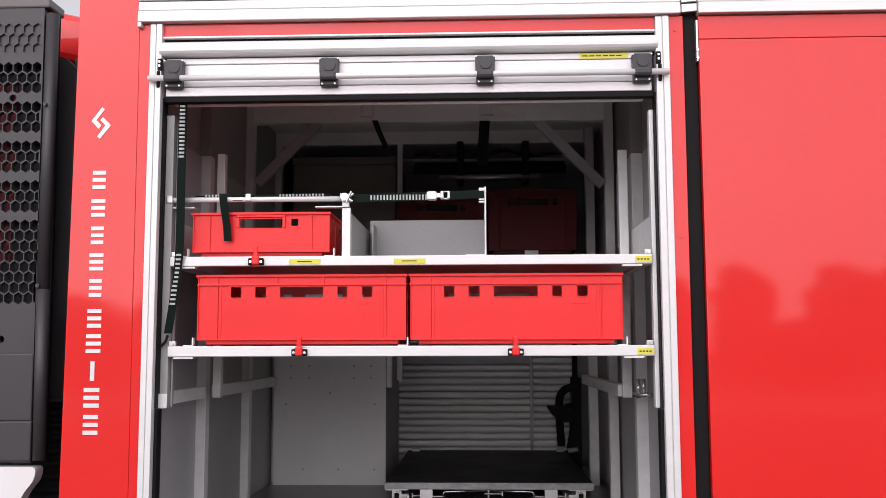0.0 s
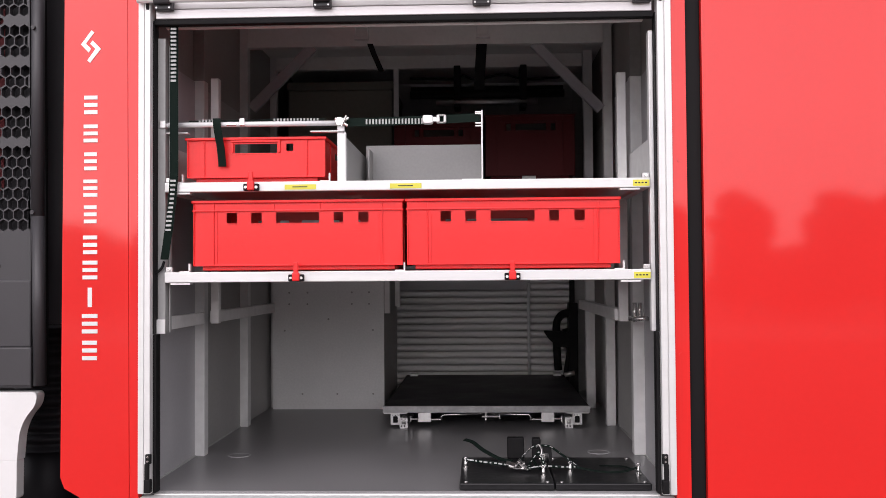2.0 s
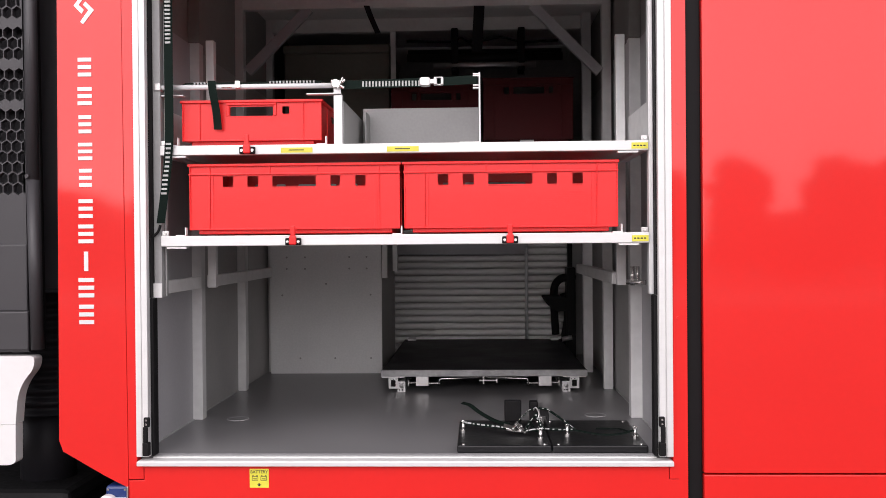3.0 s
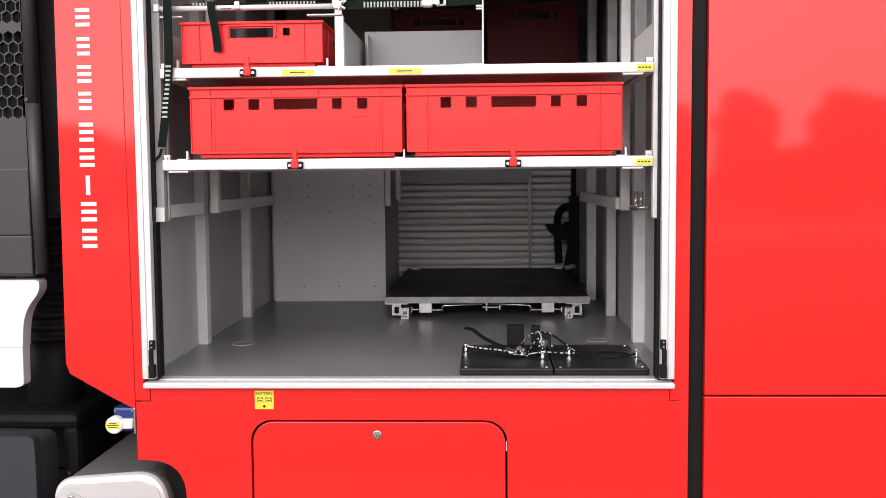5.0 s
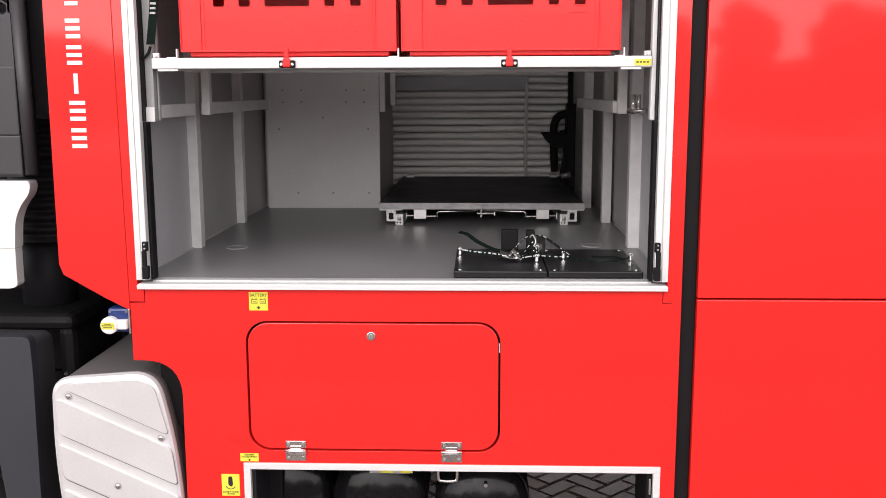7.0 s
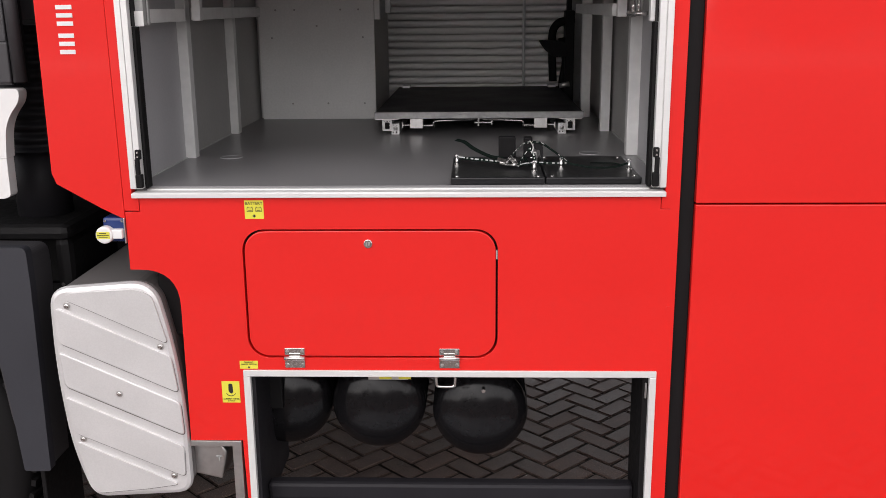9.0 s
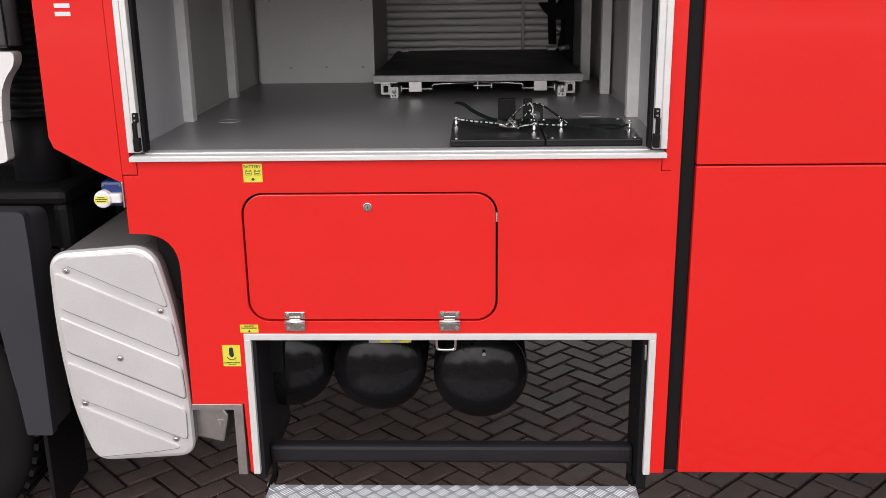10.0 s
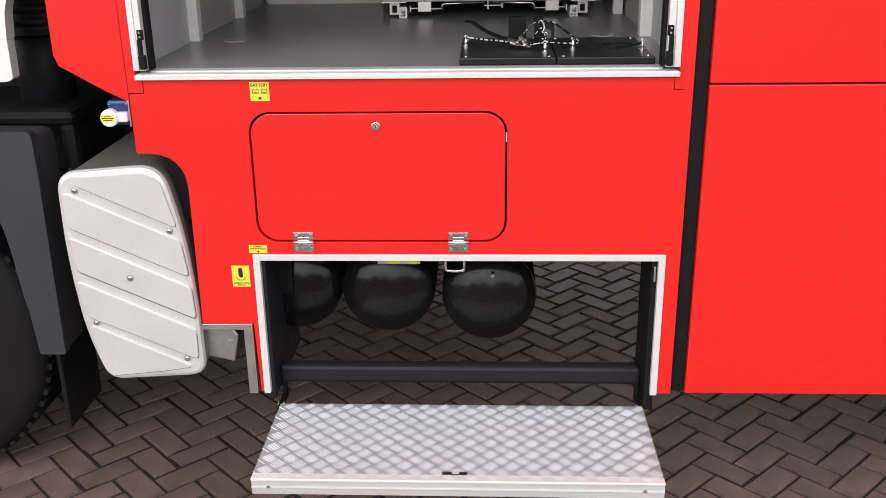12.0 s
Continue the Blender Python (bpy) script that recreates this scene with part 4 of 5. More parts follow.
    part("pull_rod", tube([(x3 + 0.065 * s, TY + 0.010, 1.366), (x3 + 0.068 * s, TY + 0.010, 1.388), (x3 + 0.075 * s, TY + 0.010, 1.392), (0.231 - 0.012 * s, TY + 0.010, 1.397)], 0.0035), STEEL, tray, smooth=True)
part("handle", rods(((0.231, TY + 0.004, 1.372), (0.231, TY + 0.004, 1.404), 0.005), ((0.215, TY + 0.002, 1.386), (0.286, TY + 0.002, 1.386), 0.0045), ((0.284, TY + 0.002, 1.378), (0.284, TY + 0.002, 1.394), 0.005)), STEEL, tray, "bright steel pull handle")
for x in (-0.13, 0.60):
    part("stop_lug", boxes((x - 0.02, x + 0.02, 2.28, 2.33, 1.4265, 1.44)), ZINC, tray, bevel=0.003)

# ---- black hose set hanging at the far corner ----
hose = thing("hanging_hose", "black hose and hand grip hanging by the far shutter", "hose")
part("hose_loop", tube(smooth_line([(0.603, 2.25, 1.46), (0.597, 2.25, 1.57), (0.595, 2.24, 1.685), (0.612, 2.23, 1.73), (0.645, 2.22, 1.748), (0.70, 2.22, 1.742)], 6), 0.020, 10), BLACK, hose, smooth=True)
part("grip", plate(soft_polygon([(0.527, 1.660), (0.63, 1.657), (0.672, 1.64), (0.667, 1.582), (0.60, 1.578), (0.557, 1.615)], [0.012] * 6, 4), [], 2.20, 2.26), BLACK, hose, bevel=0.008)
part("hose_tail", tube(smooth_line([(0.64, 2.23, 1.67), (0.66, 2.23, 1.56), (0.645, 2.24, 1.44), (0.655, 2.25, 1.36)], 6), 0.018, 10), BLACK, hose, smooth=True)
part("bracket", boxes((0.655, 0.70, 2.20, 2.30, FLOOR_Z, 1.80)), BLACK, hose, bevel=0.006)
part("fitting", rods(((0.63, 2.20, 1.44), (0.68, 2.20, 1.45), 0.012)), ZINC, hose, smooth=True)

# ---- black boards on the floor ----
def board(x0, x1, label):
    t = thing("mounting_board", label, "board", "boards on the locker floor")
    part("board_plate", boxes((x0, x1, 0.048, 0.43, FLOOR_Z + 0.0005, 1.364)), BOARD, t, bevel=0.004)
    for x in (x0 + 0.018, x1 - 0.018):
        for y in (0.062, 0.40):
            part("screw", rods(((x, y, 1.362), (x, y, 1.3665), 0.0055)), STEEL, t, bevel=0.0008)
    return t


b1 = board(0.151, 0.4135, "black rigid mounting board with steel pegs on the locker floor")
b2 = board(0.4165, 0.681, "black rigid mounting board with steel pegs on the locker floor")
for bd, pegs in ((b1, ((0.165, 0.25), (0.388, 0.13), (0.40, 0.30))), (b2, ((0.47, 0.19), (0.662, 0.16)))):
    for x, y in pegs:
        pg = part("peg", rods(((x, y, 1.364), (x, y, 1.391), 0.0052)), STEEL, bd, "bright steel eye peg", smooth=True)
        part("peg_foot", rods(((x, y, 1.364), (x, y, 1.369), 0.009)), STEEL, pg)
        part("peg_eye", tube([(x + 0.0045 * math.cos(radians(a)), y, 1.392 + 0.0045 * math.sin(radians(a))) for a in range(-40, 221, 26)], 0.0018, 6), STEEL, pg, smooth=True)
part("foam_block", boxes((0.293, 0.346, 0.40, 0.43, 1.364, 1.430)), BLACK, b1, bevel=0.004)
part("foam_block", boxes((0.371, 0.398, 0.40, 0.43, 1.364, 1.428)), BLACK, b1, bevel=0.004)


# ---- straps: dark green webbing with pale printing drawn as bars ----
def strap(label, runs, marks=()):
    t = thing("lashing_strap", label, "strap", "green lashing straps")
    for pts, wide in runs:
        part("webbing", band(pts, wide, 0.0016), WEB, t)
    for x0, x1, y0, y1, z0, z1 in marks:
        part("printed_bar", boxes((x0, x1, y0, y1, z0, z1)), PALE, t)
    return t


vs = strap("dark green printed webbing strap hanging beside the shelves", [
    (smooth_line([(-0.646, 0.034, 2.655), (-0.643, 0.024, 2.45), (-0.641, 0.020, 2.26), (-0.643, 0.020, 2.20)], 6), (0.024, 0, 0)),
    (smooth_line([(-0.643, 0.020, 2.20), (-0.648, 0.020, 2.14), (-0.660, 0.022, 2.05), (-0.670, 0.026, 1.99)], 6), (0.022, 0.004, 0))],
    [(-0.652, -0.637, 0.0228, 0.0275, 2.49 + 0.0113 * k, 2.4955 + 0.0113 * k) for k in range(14)] + [(-0.651 - 0.0013 * (11 - k), -0.636 - 0.0013 * (11 - k), 0.0178, 0.0215, 2.07 + 0.0125 * k, 2.0755 + 0.0125 * k) for k in range(12)])
part("cord", tube(smooth_line([(-0.672, 0.03, 1.985), (-0.68, 0.03, 1.965), (-0.70, 0.028, 1.948)], 5), 0.004), BLACK, vs, smooth=True)
hs = strap("dark green printed webbing strap with a silver buckle", [
    ([(-0.158, 0.05, 2.372), (0.07, 0.05, 2.376)], (0, 0.003, 0.024)), ([(0.10, 0.052, 2.377), (0.215, 0.05, 2.382)], (0, 0.003, 0.024))],
    [(-0.105 + 0.0092 * k, -0.1005 + 0.0092 * k, 0.0478, 0.0490, 2.366, 2.381) for k in range(18)])
part("buckle", plate(corner_rect(0.055, 0.085, 2.364, 2.389, 0.006, 3), [], 0.038, 0.058), ZINC, hs, "cast silver cam buckle", bevel=0.003)
part("buckle", plate(corner_rect(0.094, 0.122, 2.366, 2.390, 0.004, 3), [corner_rect(0.104, 0.114, 2.370, 2.386, 0.003, 3)], 0.040, 0.056), ZINC, hs, bevel=0.003)
part("buckle_bar", boxes((0.08, 0.10, 0.044, 0.054, 2.371, 2.384)), STEEL, hs, bevel=0.002)
rs = strap("dark green printed strap folded over the tube rail above a crate", [
    ([(-0.62, 0.085, 2.386), (-0.225, 0.085, 2.387)], (0, 0.03, 0.010)),
    (smooth_line([(-0.535, 0.075, 2.385), (-0.527, 0.042, 2.386), (-0.523, 0.038, 2.355), (-0.516, 0.047, 2.30), (-0.513, 0.052, 2.252)], 5), (0.022, 0, 0))],
    [(-0.37 + 0.0095 * k, -0.3655 + 0.0095 * k, 0.066, 0.069, 2.382, 2.389) for k in range(14)] + [(-0.585 + 0.0095 * k, -0.5805 + 0.0095 * k, 0.066, 0.069, 2.382, 2.389) for k in range(6)])
part("buckle", boxes((-0.461, -0.446, 0.036, 0.060, 2.365, 2.386), (-0.47, -0.50, 0.04, 0.06, 2.367, 2.372)), STEEL, rs, bevel=0.002)
# tangle over the boards
tg = strap("tangled dark printed strap with a steel ratchet lying over the boards", [
    (smooth_line([(0.490, 0.19, 1.380), (0.56, 0.17, 1.371), (0.62, 0.16, 1.374), (0.660, 0.16, 1.386)], 5), (0, 0.010, 0.002)),
    (smooth_line([(0.660, 0.165, 1.384), (0.652, 0.22, 1.370), (0.635, 0.27, 1.367), (0.60, 0.285, 1.366), (0.565, 0.285, 1.366)], 6), (0.004, 0.012, 0.0)),
    (smooth_line([(0.30, 0.215, 1.392), (0.262, 0.30, 1.386), (0.215, 0.40, 1.394), (0.185, 0.45, 1.408), (0.158, 0.50, 1.408)], 6), (0.010, 0.008, 0.005)),
    (smooth_line([(0.348, 0.215, 1.374), (0.362, 0.235, 1.392), (0.378, 0.235, 1.372), (0.395, 0.225, 1.368)], 5), (0.004, 0.010, 0.004))])


def printed_run(points, wide, count, size, cover=0.30):
    """One winding run of strap with short pale print bars along it."""
    line = [Vector(p) for p in smooth_line(points, 6)]
    part("webbing", band(line, wide, 0.0016), WEB, tg)
    for k in range(count):
        at = (k + 0.5) / count * (len(line) - 1)
        a, b = line[int(at)], line[min(int(at) + 1, len(line) - 1)]
        p, d = a + (b - a) * (at - int(at)), b - a
        reach = sum(((q - r).length for q, r in zip(line, line[1:])), 0.0) / count
        w = reach * (cover + 0.12 * ((k * 7) % 3 - 1))
        tilt = -math.degrees(math.atan2(d.z, d.x))
        turn = math.degrees(math.atan2(d.y, d.x)) if abs(d.x) > abs(d.z) else 0
        part("printed_bar", box(bmesh.new(), -w, w, -0.0007, 0.0007, -size, size, pose(p.x, p.y - 0.0022, p.z + 0.0012, 0, tilt, turn)), PALE, tg)


printed_run([(0.159, 0.25, 1.393), (0.185, 0.243, 1.3895), (0.22, 0.235, 1.386), (0.258, 0.222, 1.3845), (0.293, 0.21, 1.3815), (0.328, 0.20, 1.376)], (0, 0.006, 0.0075), 13, 0.0021, 0.30)
printed_run([(0.348, 0.20, 1.3745), (0.372, 0.20, 1.379), (0.404, 0.198, 1.3815), (0.448, 0.195, 1.3795), (0.491, 0.19, 1.381)], (0, 0.006, 0.005), 10, 0.0017)
printed_run([(0.322, 0.20, 1.392), (0.334, 0.205, 1.410), (0.346, 0.208, 1.421), (0.359, 0.205, 1.434), (0.379, 0.20, 1.4425)], (0.003, 0.010, 0.003), 7, 0.0013, 0.24)
printed_run([(0.379, 0.20, 1.4425), (0.396, 0.20, 1.441), (0.414, 0.20, 1.4375), (0.442, 0.197, 1.419), (0.470, 0.193, 1.399), (0.491, 0.19, 1.383)], (0.003, 0.010, 0.003), 6, 0.0009, 0.14)
printed_run([(0.348, 0.20, 1.376), (0.356, 0.194, 1.394), (0.368, 0.192, 1.412), (0.381, 0.196, 1.426)], (0.008, 0.006, 0.001), 4, 0.0012, 0.2)
printed_run([(0.378, 0.196, 1.428), (0.382, 0.190, 1.414), (0.389, 0.186, 1.407), (0.392, 0.182, 1.393), (0.401, 0.176, 1.383)], (0.009, 0.004, 0.0), 5, 0.0016, 0.3)
rt = bmesh.new()
for x, y, z, w, d, h, a in ((0.300, 0.205, 1.386, 0.016, 0.010, 0.0016, 16), (0.306, 0.198, 1.3795, 0.015, 0.008, 0.0018, 12), (0.315, 0.196, 1.389, 0.013, 0.006, 0.0014, -38),
                            (0.331, 0.200, 1.387, 0.017, 0.009, 0.0016, 50), (0.338, 0.196, 1.381, 0.014, 0.007, 0.0018, 44), (0.325, 0.192, 1.377, 0.010, 0.005, 0.0015, 8)):
    box(rt, -w, w, -d, d, -h, h, pose(x, y, z, 24, a, 0))
part("ratchet", rt, STEEL, tg, "bright steel ratchet", bevel=0.0006)
for x, z in ((0.312, 1.384), (0.336, 1.390)):
    part("ratchet_pin", rods(((x, 0.184, z), (x, 0.215, z), 0.0032)), ZINC, tg, smooth=True)
part("ratchet_handle", tube(smooth_line([(0.372, 0.198, 1.437), (0.379, 0.192, 1.445), (0.388, 0.190, 1.428), (0.384, 0.186, 1.414)], 4), 0.0020), ZINC, tg, smooth=True)
part("clasp_block", plate(soft_polygon([(0.391, 1.437), (0.402, 1.441), (0.416, 1.436), (0.419, 1.414), (0.417, 1.392), (0.411, 1.390), (0.409, 1.416), (0.393, 1.419)], [0.003] * 8, 3), [], 0.206, 0.220), BOARD, tg, bevel=0.002)

# ---- side tank in front of the body ----
tank = thing("side_tank", "silver ribbed tank cover on a dark grey tank", "tank")
cover_out = soft_polygon([(-1.002, 1.056), (-0.694, 1.080), (-0.649, 0.872), (-0.630, 0.655), (-0.628, 0.416), (-0.932, 0.397), (-0.984, 0.556), (-1.007, 0.812)], [0.06, 0.075, 0.09, 0.09, 0.05, 0.05, 0.1, 0.12], 8)
part("cover", plate(cover_out, [], -0.004, 0.03), SILVER, tank, "silver pressed cover", bevel=0.014)
inner = [((x + 0.815) * 0.985 - 0.815, (z - 0.735) * 0.985 + 0.735) for x, z in cover_out]
part("tank_body", plate(inner, [], 0.03, 0.75), SHELL, tank, "dull grey tank shell", bevel=0.012)
fields = [[(-0.957, 1.028), (-0.940, 1.044), (-0.745, 1.057), (-0.700, 1.036), (-0.665, 0.894)],
          [(-0.984, 1.002), (-0.659, 0.854), (-0.645, 0.742), (-0.984, 0.895)],
          [(-0.987, 0.869), (-0.642, 0.711), (-0.637, 0.606), (-0.979, 0.760)],
          [(-0.983, 0.728), (-0.642, 0.572), (-0.644, 0.474), (-0.965, 0.614)],
          [(-0.962, 0.585), (-0.665, 0.449), (-0.760, 0.434), (-0.915, 0.418), (-0.935, 0.440)]]
for f in fields:
    mid = sum((Vector(p) for p in f), Vector((0, 0))) / len(f)
    # dark plate set slightly low paints the shadow below each raised field
    wider = [tuple(mid + (Vector(p) - mid) * (1 + 0.001 / (Vector(p) - mid).length) - Vector((0, 0.0042))) for p in f]
    part("seam", plate(soft_polygon(wider, [0.018] * len(f), 5), [], -0.0050, -0.003), SHELL, tank, "dark line painted as shadow under the field")
    part("raised_field", plate(soft_polygon(f, [0.016] * len(f), 5), [], -0.0115, -0.003), SILVER, tank, bevel=0.0045)
for x, z in ((-0.950, 1.005), (-0.688, 0.883), (-0.819, 0.739), (-0.943, 0.592), (-0.680, 0.475)):
    y = -0.0165 if z == 0.739 else -0.0095
    bo = part("bolt", rods(((x, y, z), (x, 0.0, z), 0.007), seg=16), STEEL, tank, "bright dome bolt", bevel=0.003)
    part("washer", rods(((x, y + 0.004, z), (x, 0.0, z), 0.0105), seg=16), ZINC, bo)
ex = thing("exhaust_box", "dull zinc exhaust shield under the body", "exhaust")
part("shield", plate([(-0.66, 0.575), (-0.560, 0.560), (-0.534, 0.521), (-0.554, 0.430), (-0.66, 0.455)], [], 0.06, 0.30), ZINC, ex, "stained zinc sheet", bevel=0.006)
part("shield_mark", boxes((-0.568, -0.550, 0.0555, 0.06, 0.505, 0.5085), (-0.561, -0.558, 0.0555, 0.06, 0.490, 0.5075)), PALE, ex)

# ---- compressed-air reservoirs ----
def reservoir(x, y, z, r, label):
    t = thing("air_reservoir", label, "air tank", "air tanks under the body")
    # elliptical head, weld seam, shell
    prof = [(0.072 * (1 - math.sqrt(max(0.0, 1 - k * k))), k) for k in (0, 0.1, 0.2, 0.3, 0.4, 0.5, 0.6, 0.7, 0.76, 0.82, 0.88, 0.93, 0.97, 1.0)]
    prof += [(0.080, 1.0), (0.082, 0.98), (0.086, 0.98), (0.088, 1.0), (0.78, 1.0), (0.84, 0.8), (0.86, 0.0)]
    bm = bmesh.new()
    seg, rings = 48, []
    for d, k in prof:
        rings.append([bm.verts.new((r * k * math.cos(a * math.tau / seg), d, r * k * math.sin(a * math.tau / seg))) for a in range(seg)] if k else [bm.verts.new((0, d, 0))])
    for a, b in zip(rings, rings[1:]):
        for i in range(seg):
            j = (i + 1) % seg
            if len(a) == 1:
                bm.faces.new((a[0], b[j], b[i]))
            elif len(b) == 1:
                bm.faces.new((a[i], a[j], b[0]))
            else:
                bm.faces.new((a[i], a[j], b[j], b[i]))
    part("shell", bm, TANK, t, smooth=True)
    bt = bmesh.new()
    for y0 in (0.22, 0.60):
        g = bmesh.ops.create_cone(bt, cap_ends=False, segments=48, radius1=r + 0.003, radius2=r + 0.003, depth=0.03)
        bmesh.ops.transform(bt, matrix=pose(0, y0, 0, 90, 0, 0), verts=g["verts"])
    part("tension_band", bt, BLACK, t, smooth=True)
    part("hanger", boxes((-0.05, 0.05, 0.2, 0.25, r, 0.90 - z), (-0.05, 0.05, 0.58, 0.63, r, 0.90 - z)), BLACK, t)
    t.matrix_basis = Matrix.Translation((x, y, z))
    return t


r3 = reservoir(0.2345, 0.16, 0.588, 0.150, "glossy black compressed-air tank with domed end")
part("drain_plug", rods(((0.010, -0.006, 0.094), (0.010, 0.03, 0.094), 0.006)), STEEL, r3, "bright drain plug")
reservoir(-0.085, 0.16, 0.612, 0.148, "glossy black compressed-air tank with domed end")
reservoir(-0.387, 0.20, 0.605, 0.148, "black compressed-air tank partly behind the frame")
bx = thing("battery_case", "black battery case hung under the body", "battery box")
part("case", boxes((-0.462, -0.383, 0.185, 0.199, 0.607, 0.90)), BLACK, bx, bevel=0.004)

# ---- unseen blocks added under the body to keep light off the pavers ----
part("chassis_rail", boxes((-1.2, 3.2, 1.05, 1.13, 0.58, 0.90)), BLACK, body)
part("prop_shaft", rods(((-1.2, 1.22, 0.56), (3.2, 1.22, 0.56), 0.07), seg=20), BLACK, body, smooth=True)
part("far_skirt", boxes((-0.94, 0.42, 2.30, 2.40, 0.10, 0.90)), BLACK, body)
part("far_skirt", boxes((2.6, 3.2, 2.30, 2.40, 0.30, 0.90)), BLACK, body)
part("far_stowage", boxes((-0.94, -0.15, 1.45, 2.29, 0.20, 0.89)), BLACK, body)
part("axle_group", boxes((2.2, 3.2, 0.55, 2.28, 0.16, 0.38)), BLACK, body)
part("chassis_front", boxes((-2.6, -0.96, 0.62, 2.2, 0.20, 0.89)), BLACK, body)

# ---- blue mains inlet ----
plug = thing("mains_inlet", "blue mains inlet socket with a white round cap", "socket")
part("socket_body", boxes((-0.826, -0.760, 0.004, 0.06, 1.192, 1.262)), BLUE, plug, "blue plastic housing", bevel=0.008)
part("flange", boxes((-0.7625, -0.7585, -0.006, 0.06, 1.19, 1.262)), ZINC, plug, bevel=0.001)
cp = part("cap", rods(((-0.814, -0.024, 1.217), (-0.814, 0.004, 1.217), 0.0245), seg=28), WHITE, plug, "white screw cap", bevel=0.005)
part("cap_neck", boxes((-0.80, -0.764, -0.018, 0.004, 1.205, 1.232)), WHITE, plug, bevel=0.004)
st = sticker(-0.834, -0.797, 1.208, 1.227, -0.0252, plug)
part("print", boxes((-0.826, -0.806, -0.0257, -0.025, 1.222, 1.2242), (-0.832, -0.799, -0.0257, -0.025, 1.2172, 1.2192), (-0.828, -0.803, -0.0257, -0.025, 1.2118, 1.2138)), INK, st)
for x in (-0.818, -0.77):
    part("screw", rods(((x, 0.0025, 1.252), (x, 0.01, 1.252), 0.0035)), STEEL, plug)

# ---- cab rear: grille panel, fender, bellows, mudguard, wheel ----
cab = thing("truck_cab", "rear corner of the truck cab with a black honeycomb air intake", "truck cab")
CY = 0.10


def hexes(z_top, rows):
    """Honeycomb cells of the intake, row by row, cut off at the panel's edge."""
    out = []
    for r in range(rows):
        cz = z_top - r * 0.0305
        lean = (2.784 - cz) * 0.026
        for c in range(-1, 6):
            cx = (-1.112 if r % 2 == 0 else -1.128) - 0.029 * c + lean
            w, h, k = 0.0132, 0.0178, 0.0092
            cell = [(cx, cz + h), (cx - w, cz + k), (cx - w, cz - k), (cx, cz - h), (cx + w, cz - k), (cx + w, cz + k)]
            if c == -1:
                if r % 2 == 0:
                    continue
                e = cx - 0.004
                cell = [(e, cz + 0.0155), (cx - w, cz + k), (cx - w, cz - k), (e, cz - 0.0155)]
            out.append(cell)
    return out


holes = []
for zt, n in ((2.902, 3), (2.783, 3), (2.663, 3), (2.544, 3), (2.425, 3), (2.308, 8)):
    holes += hexes(zt, n)
for hx, hz in ((-1.181, 2.691), (-1.185, 1.976)):
    holes.append([(hx + 0.0105 * math.cos(a * math.tau / 14), hz + 0.0105 * math.sin(a * math.tau / 14)) for a in range(14)])
part("intake_panel", plate([(-1.60, 3.0), (-1.60, 1.625), (-1.083, 1.625), (-1.096, 3.0)], holes, CY, CY + 0.02), PLASTIC, cab, "dark grey plastic panel with honeycomb openings")
part("blind_back", boxes((-1.59, -1.10, CY + 0.007, CY + 0.019, 2.812, 2.93)), PLASTIC, cab)
part("intake_back", boxes((-1.60, -1.10, CY + 0.045, CY + 0.057, 1.62, 2.99)), FRAME_TUBE, cab)
part("cab_shell", boxes((-1.60, -1.188, CY + 0.0425, CY + 0.0445, 2.20, 2.75)), RED_SHADED, cab)
part("post_groove", plate([(-1.094, 2.945), (-1.082, 1.628), (-1.040, 1.628), (-1.043, 2.05), (-1.053, 2.945)], [], CY + 0.004, CY + 0.022), BLACK, cab, bevel=0.003)
part("corner_post", rods(((-1.057, CY, 1.632), (-1.066, CY, 2.12), 0.0185), ((-1.066, CY, 2.12), (-1.069, CY, 2.945), 0.0185), seg=28), PLASTIC, cab, "rounded dark grey corner post", smooth=True)
part("lower_step", boxes((-1.60, -1.080, CY - 0.010, CY + 0.02, 1.63, 1.742)), PLASTIC, cab, bevel=0.004)
part("grey_band", boxes((-1.60, -1.084, CY - 0.004, CY + 0.02, 1.742, 1.935)), PLASTIC, cab, bevel=0.004)
part("cap_strip", boxes((-1.60, -1.078, CY - 0.005, CY + 0.1, 2.966, 2.995)), SHELL, cab, bevel=0.006)
part("duct_lug", rods(((-1.062, 0.30, 2.80), (-1.062, 0.30, 2.868), 0.022), seg=20), PLASTIC, cab, bevel=0.008)
for z in (2.665, 2.13):
    part("knob", rods(((-1.072, CY - 0.026, z), (-1.070, CY, z), 0.006)), PLASTIC, cab)
part("cab_corner", plate(soft_polygon([(-1.19, 3.05), (-1.02, 3.01), (-1.035, 2.885), (-1.07, 2.862), (-1.19, 2.89)], [0, 0.03, 0.02, 0.02, 0], 5), [], 0.33, 0.50), RED, cab, "red cab roof corner", bevel=0.045)
part("air_duct", plate(soft_polygon([(-1.13, 2.865), (-1.105, 2.868), (-1.03, 2.80), (-1.03, 1.80), (-1.13, 1.80)], [0.01, 0.015, 0.015, 0, 0], 4), [], 0.26, 0.60), PLASTIC, cab, bevel=0.012)
# black sheets added between cab and body so the gap stays dark
part("gap_cover", boxes((-1.08, -0.945, 0.30, 0.62, 1.76, 1.80), (-1.08, -0.945, 0.32, 0.34, 1.80, 2.80)), BLACK, cab)
part("cab_back", boxes((-1.60, -1.00, 0.62, 2.3, 0.9, 3.02)), BLACK, cab)
fender = soft_polygon([(-1.65, 1.614), (-1.060, 1.614), (-1.061, 1.578), (-1.108, 1.526), (-1.117, 1.4185), (-1.65, 1.4185)], [0, 0.014, 0.022, 0.05, 0, 0], 8)
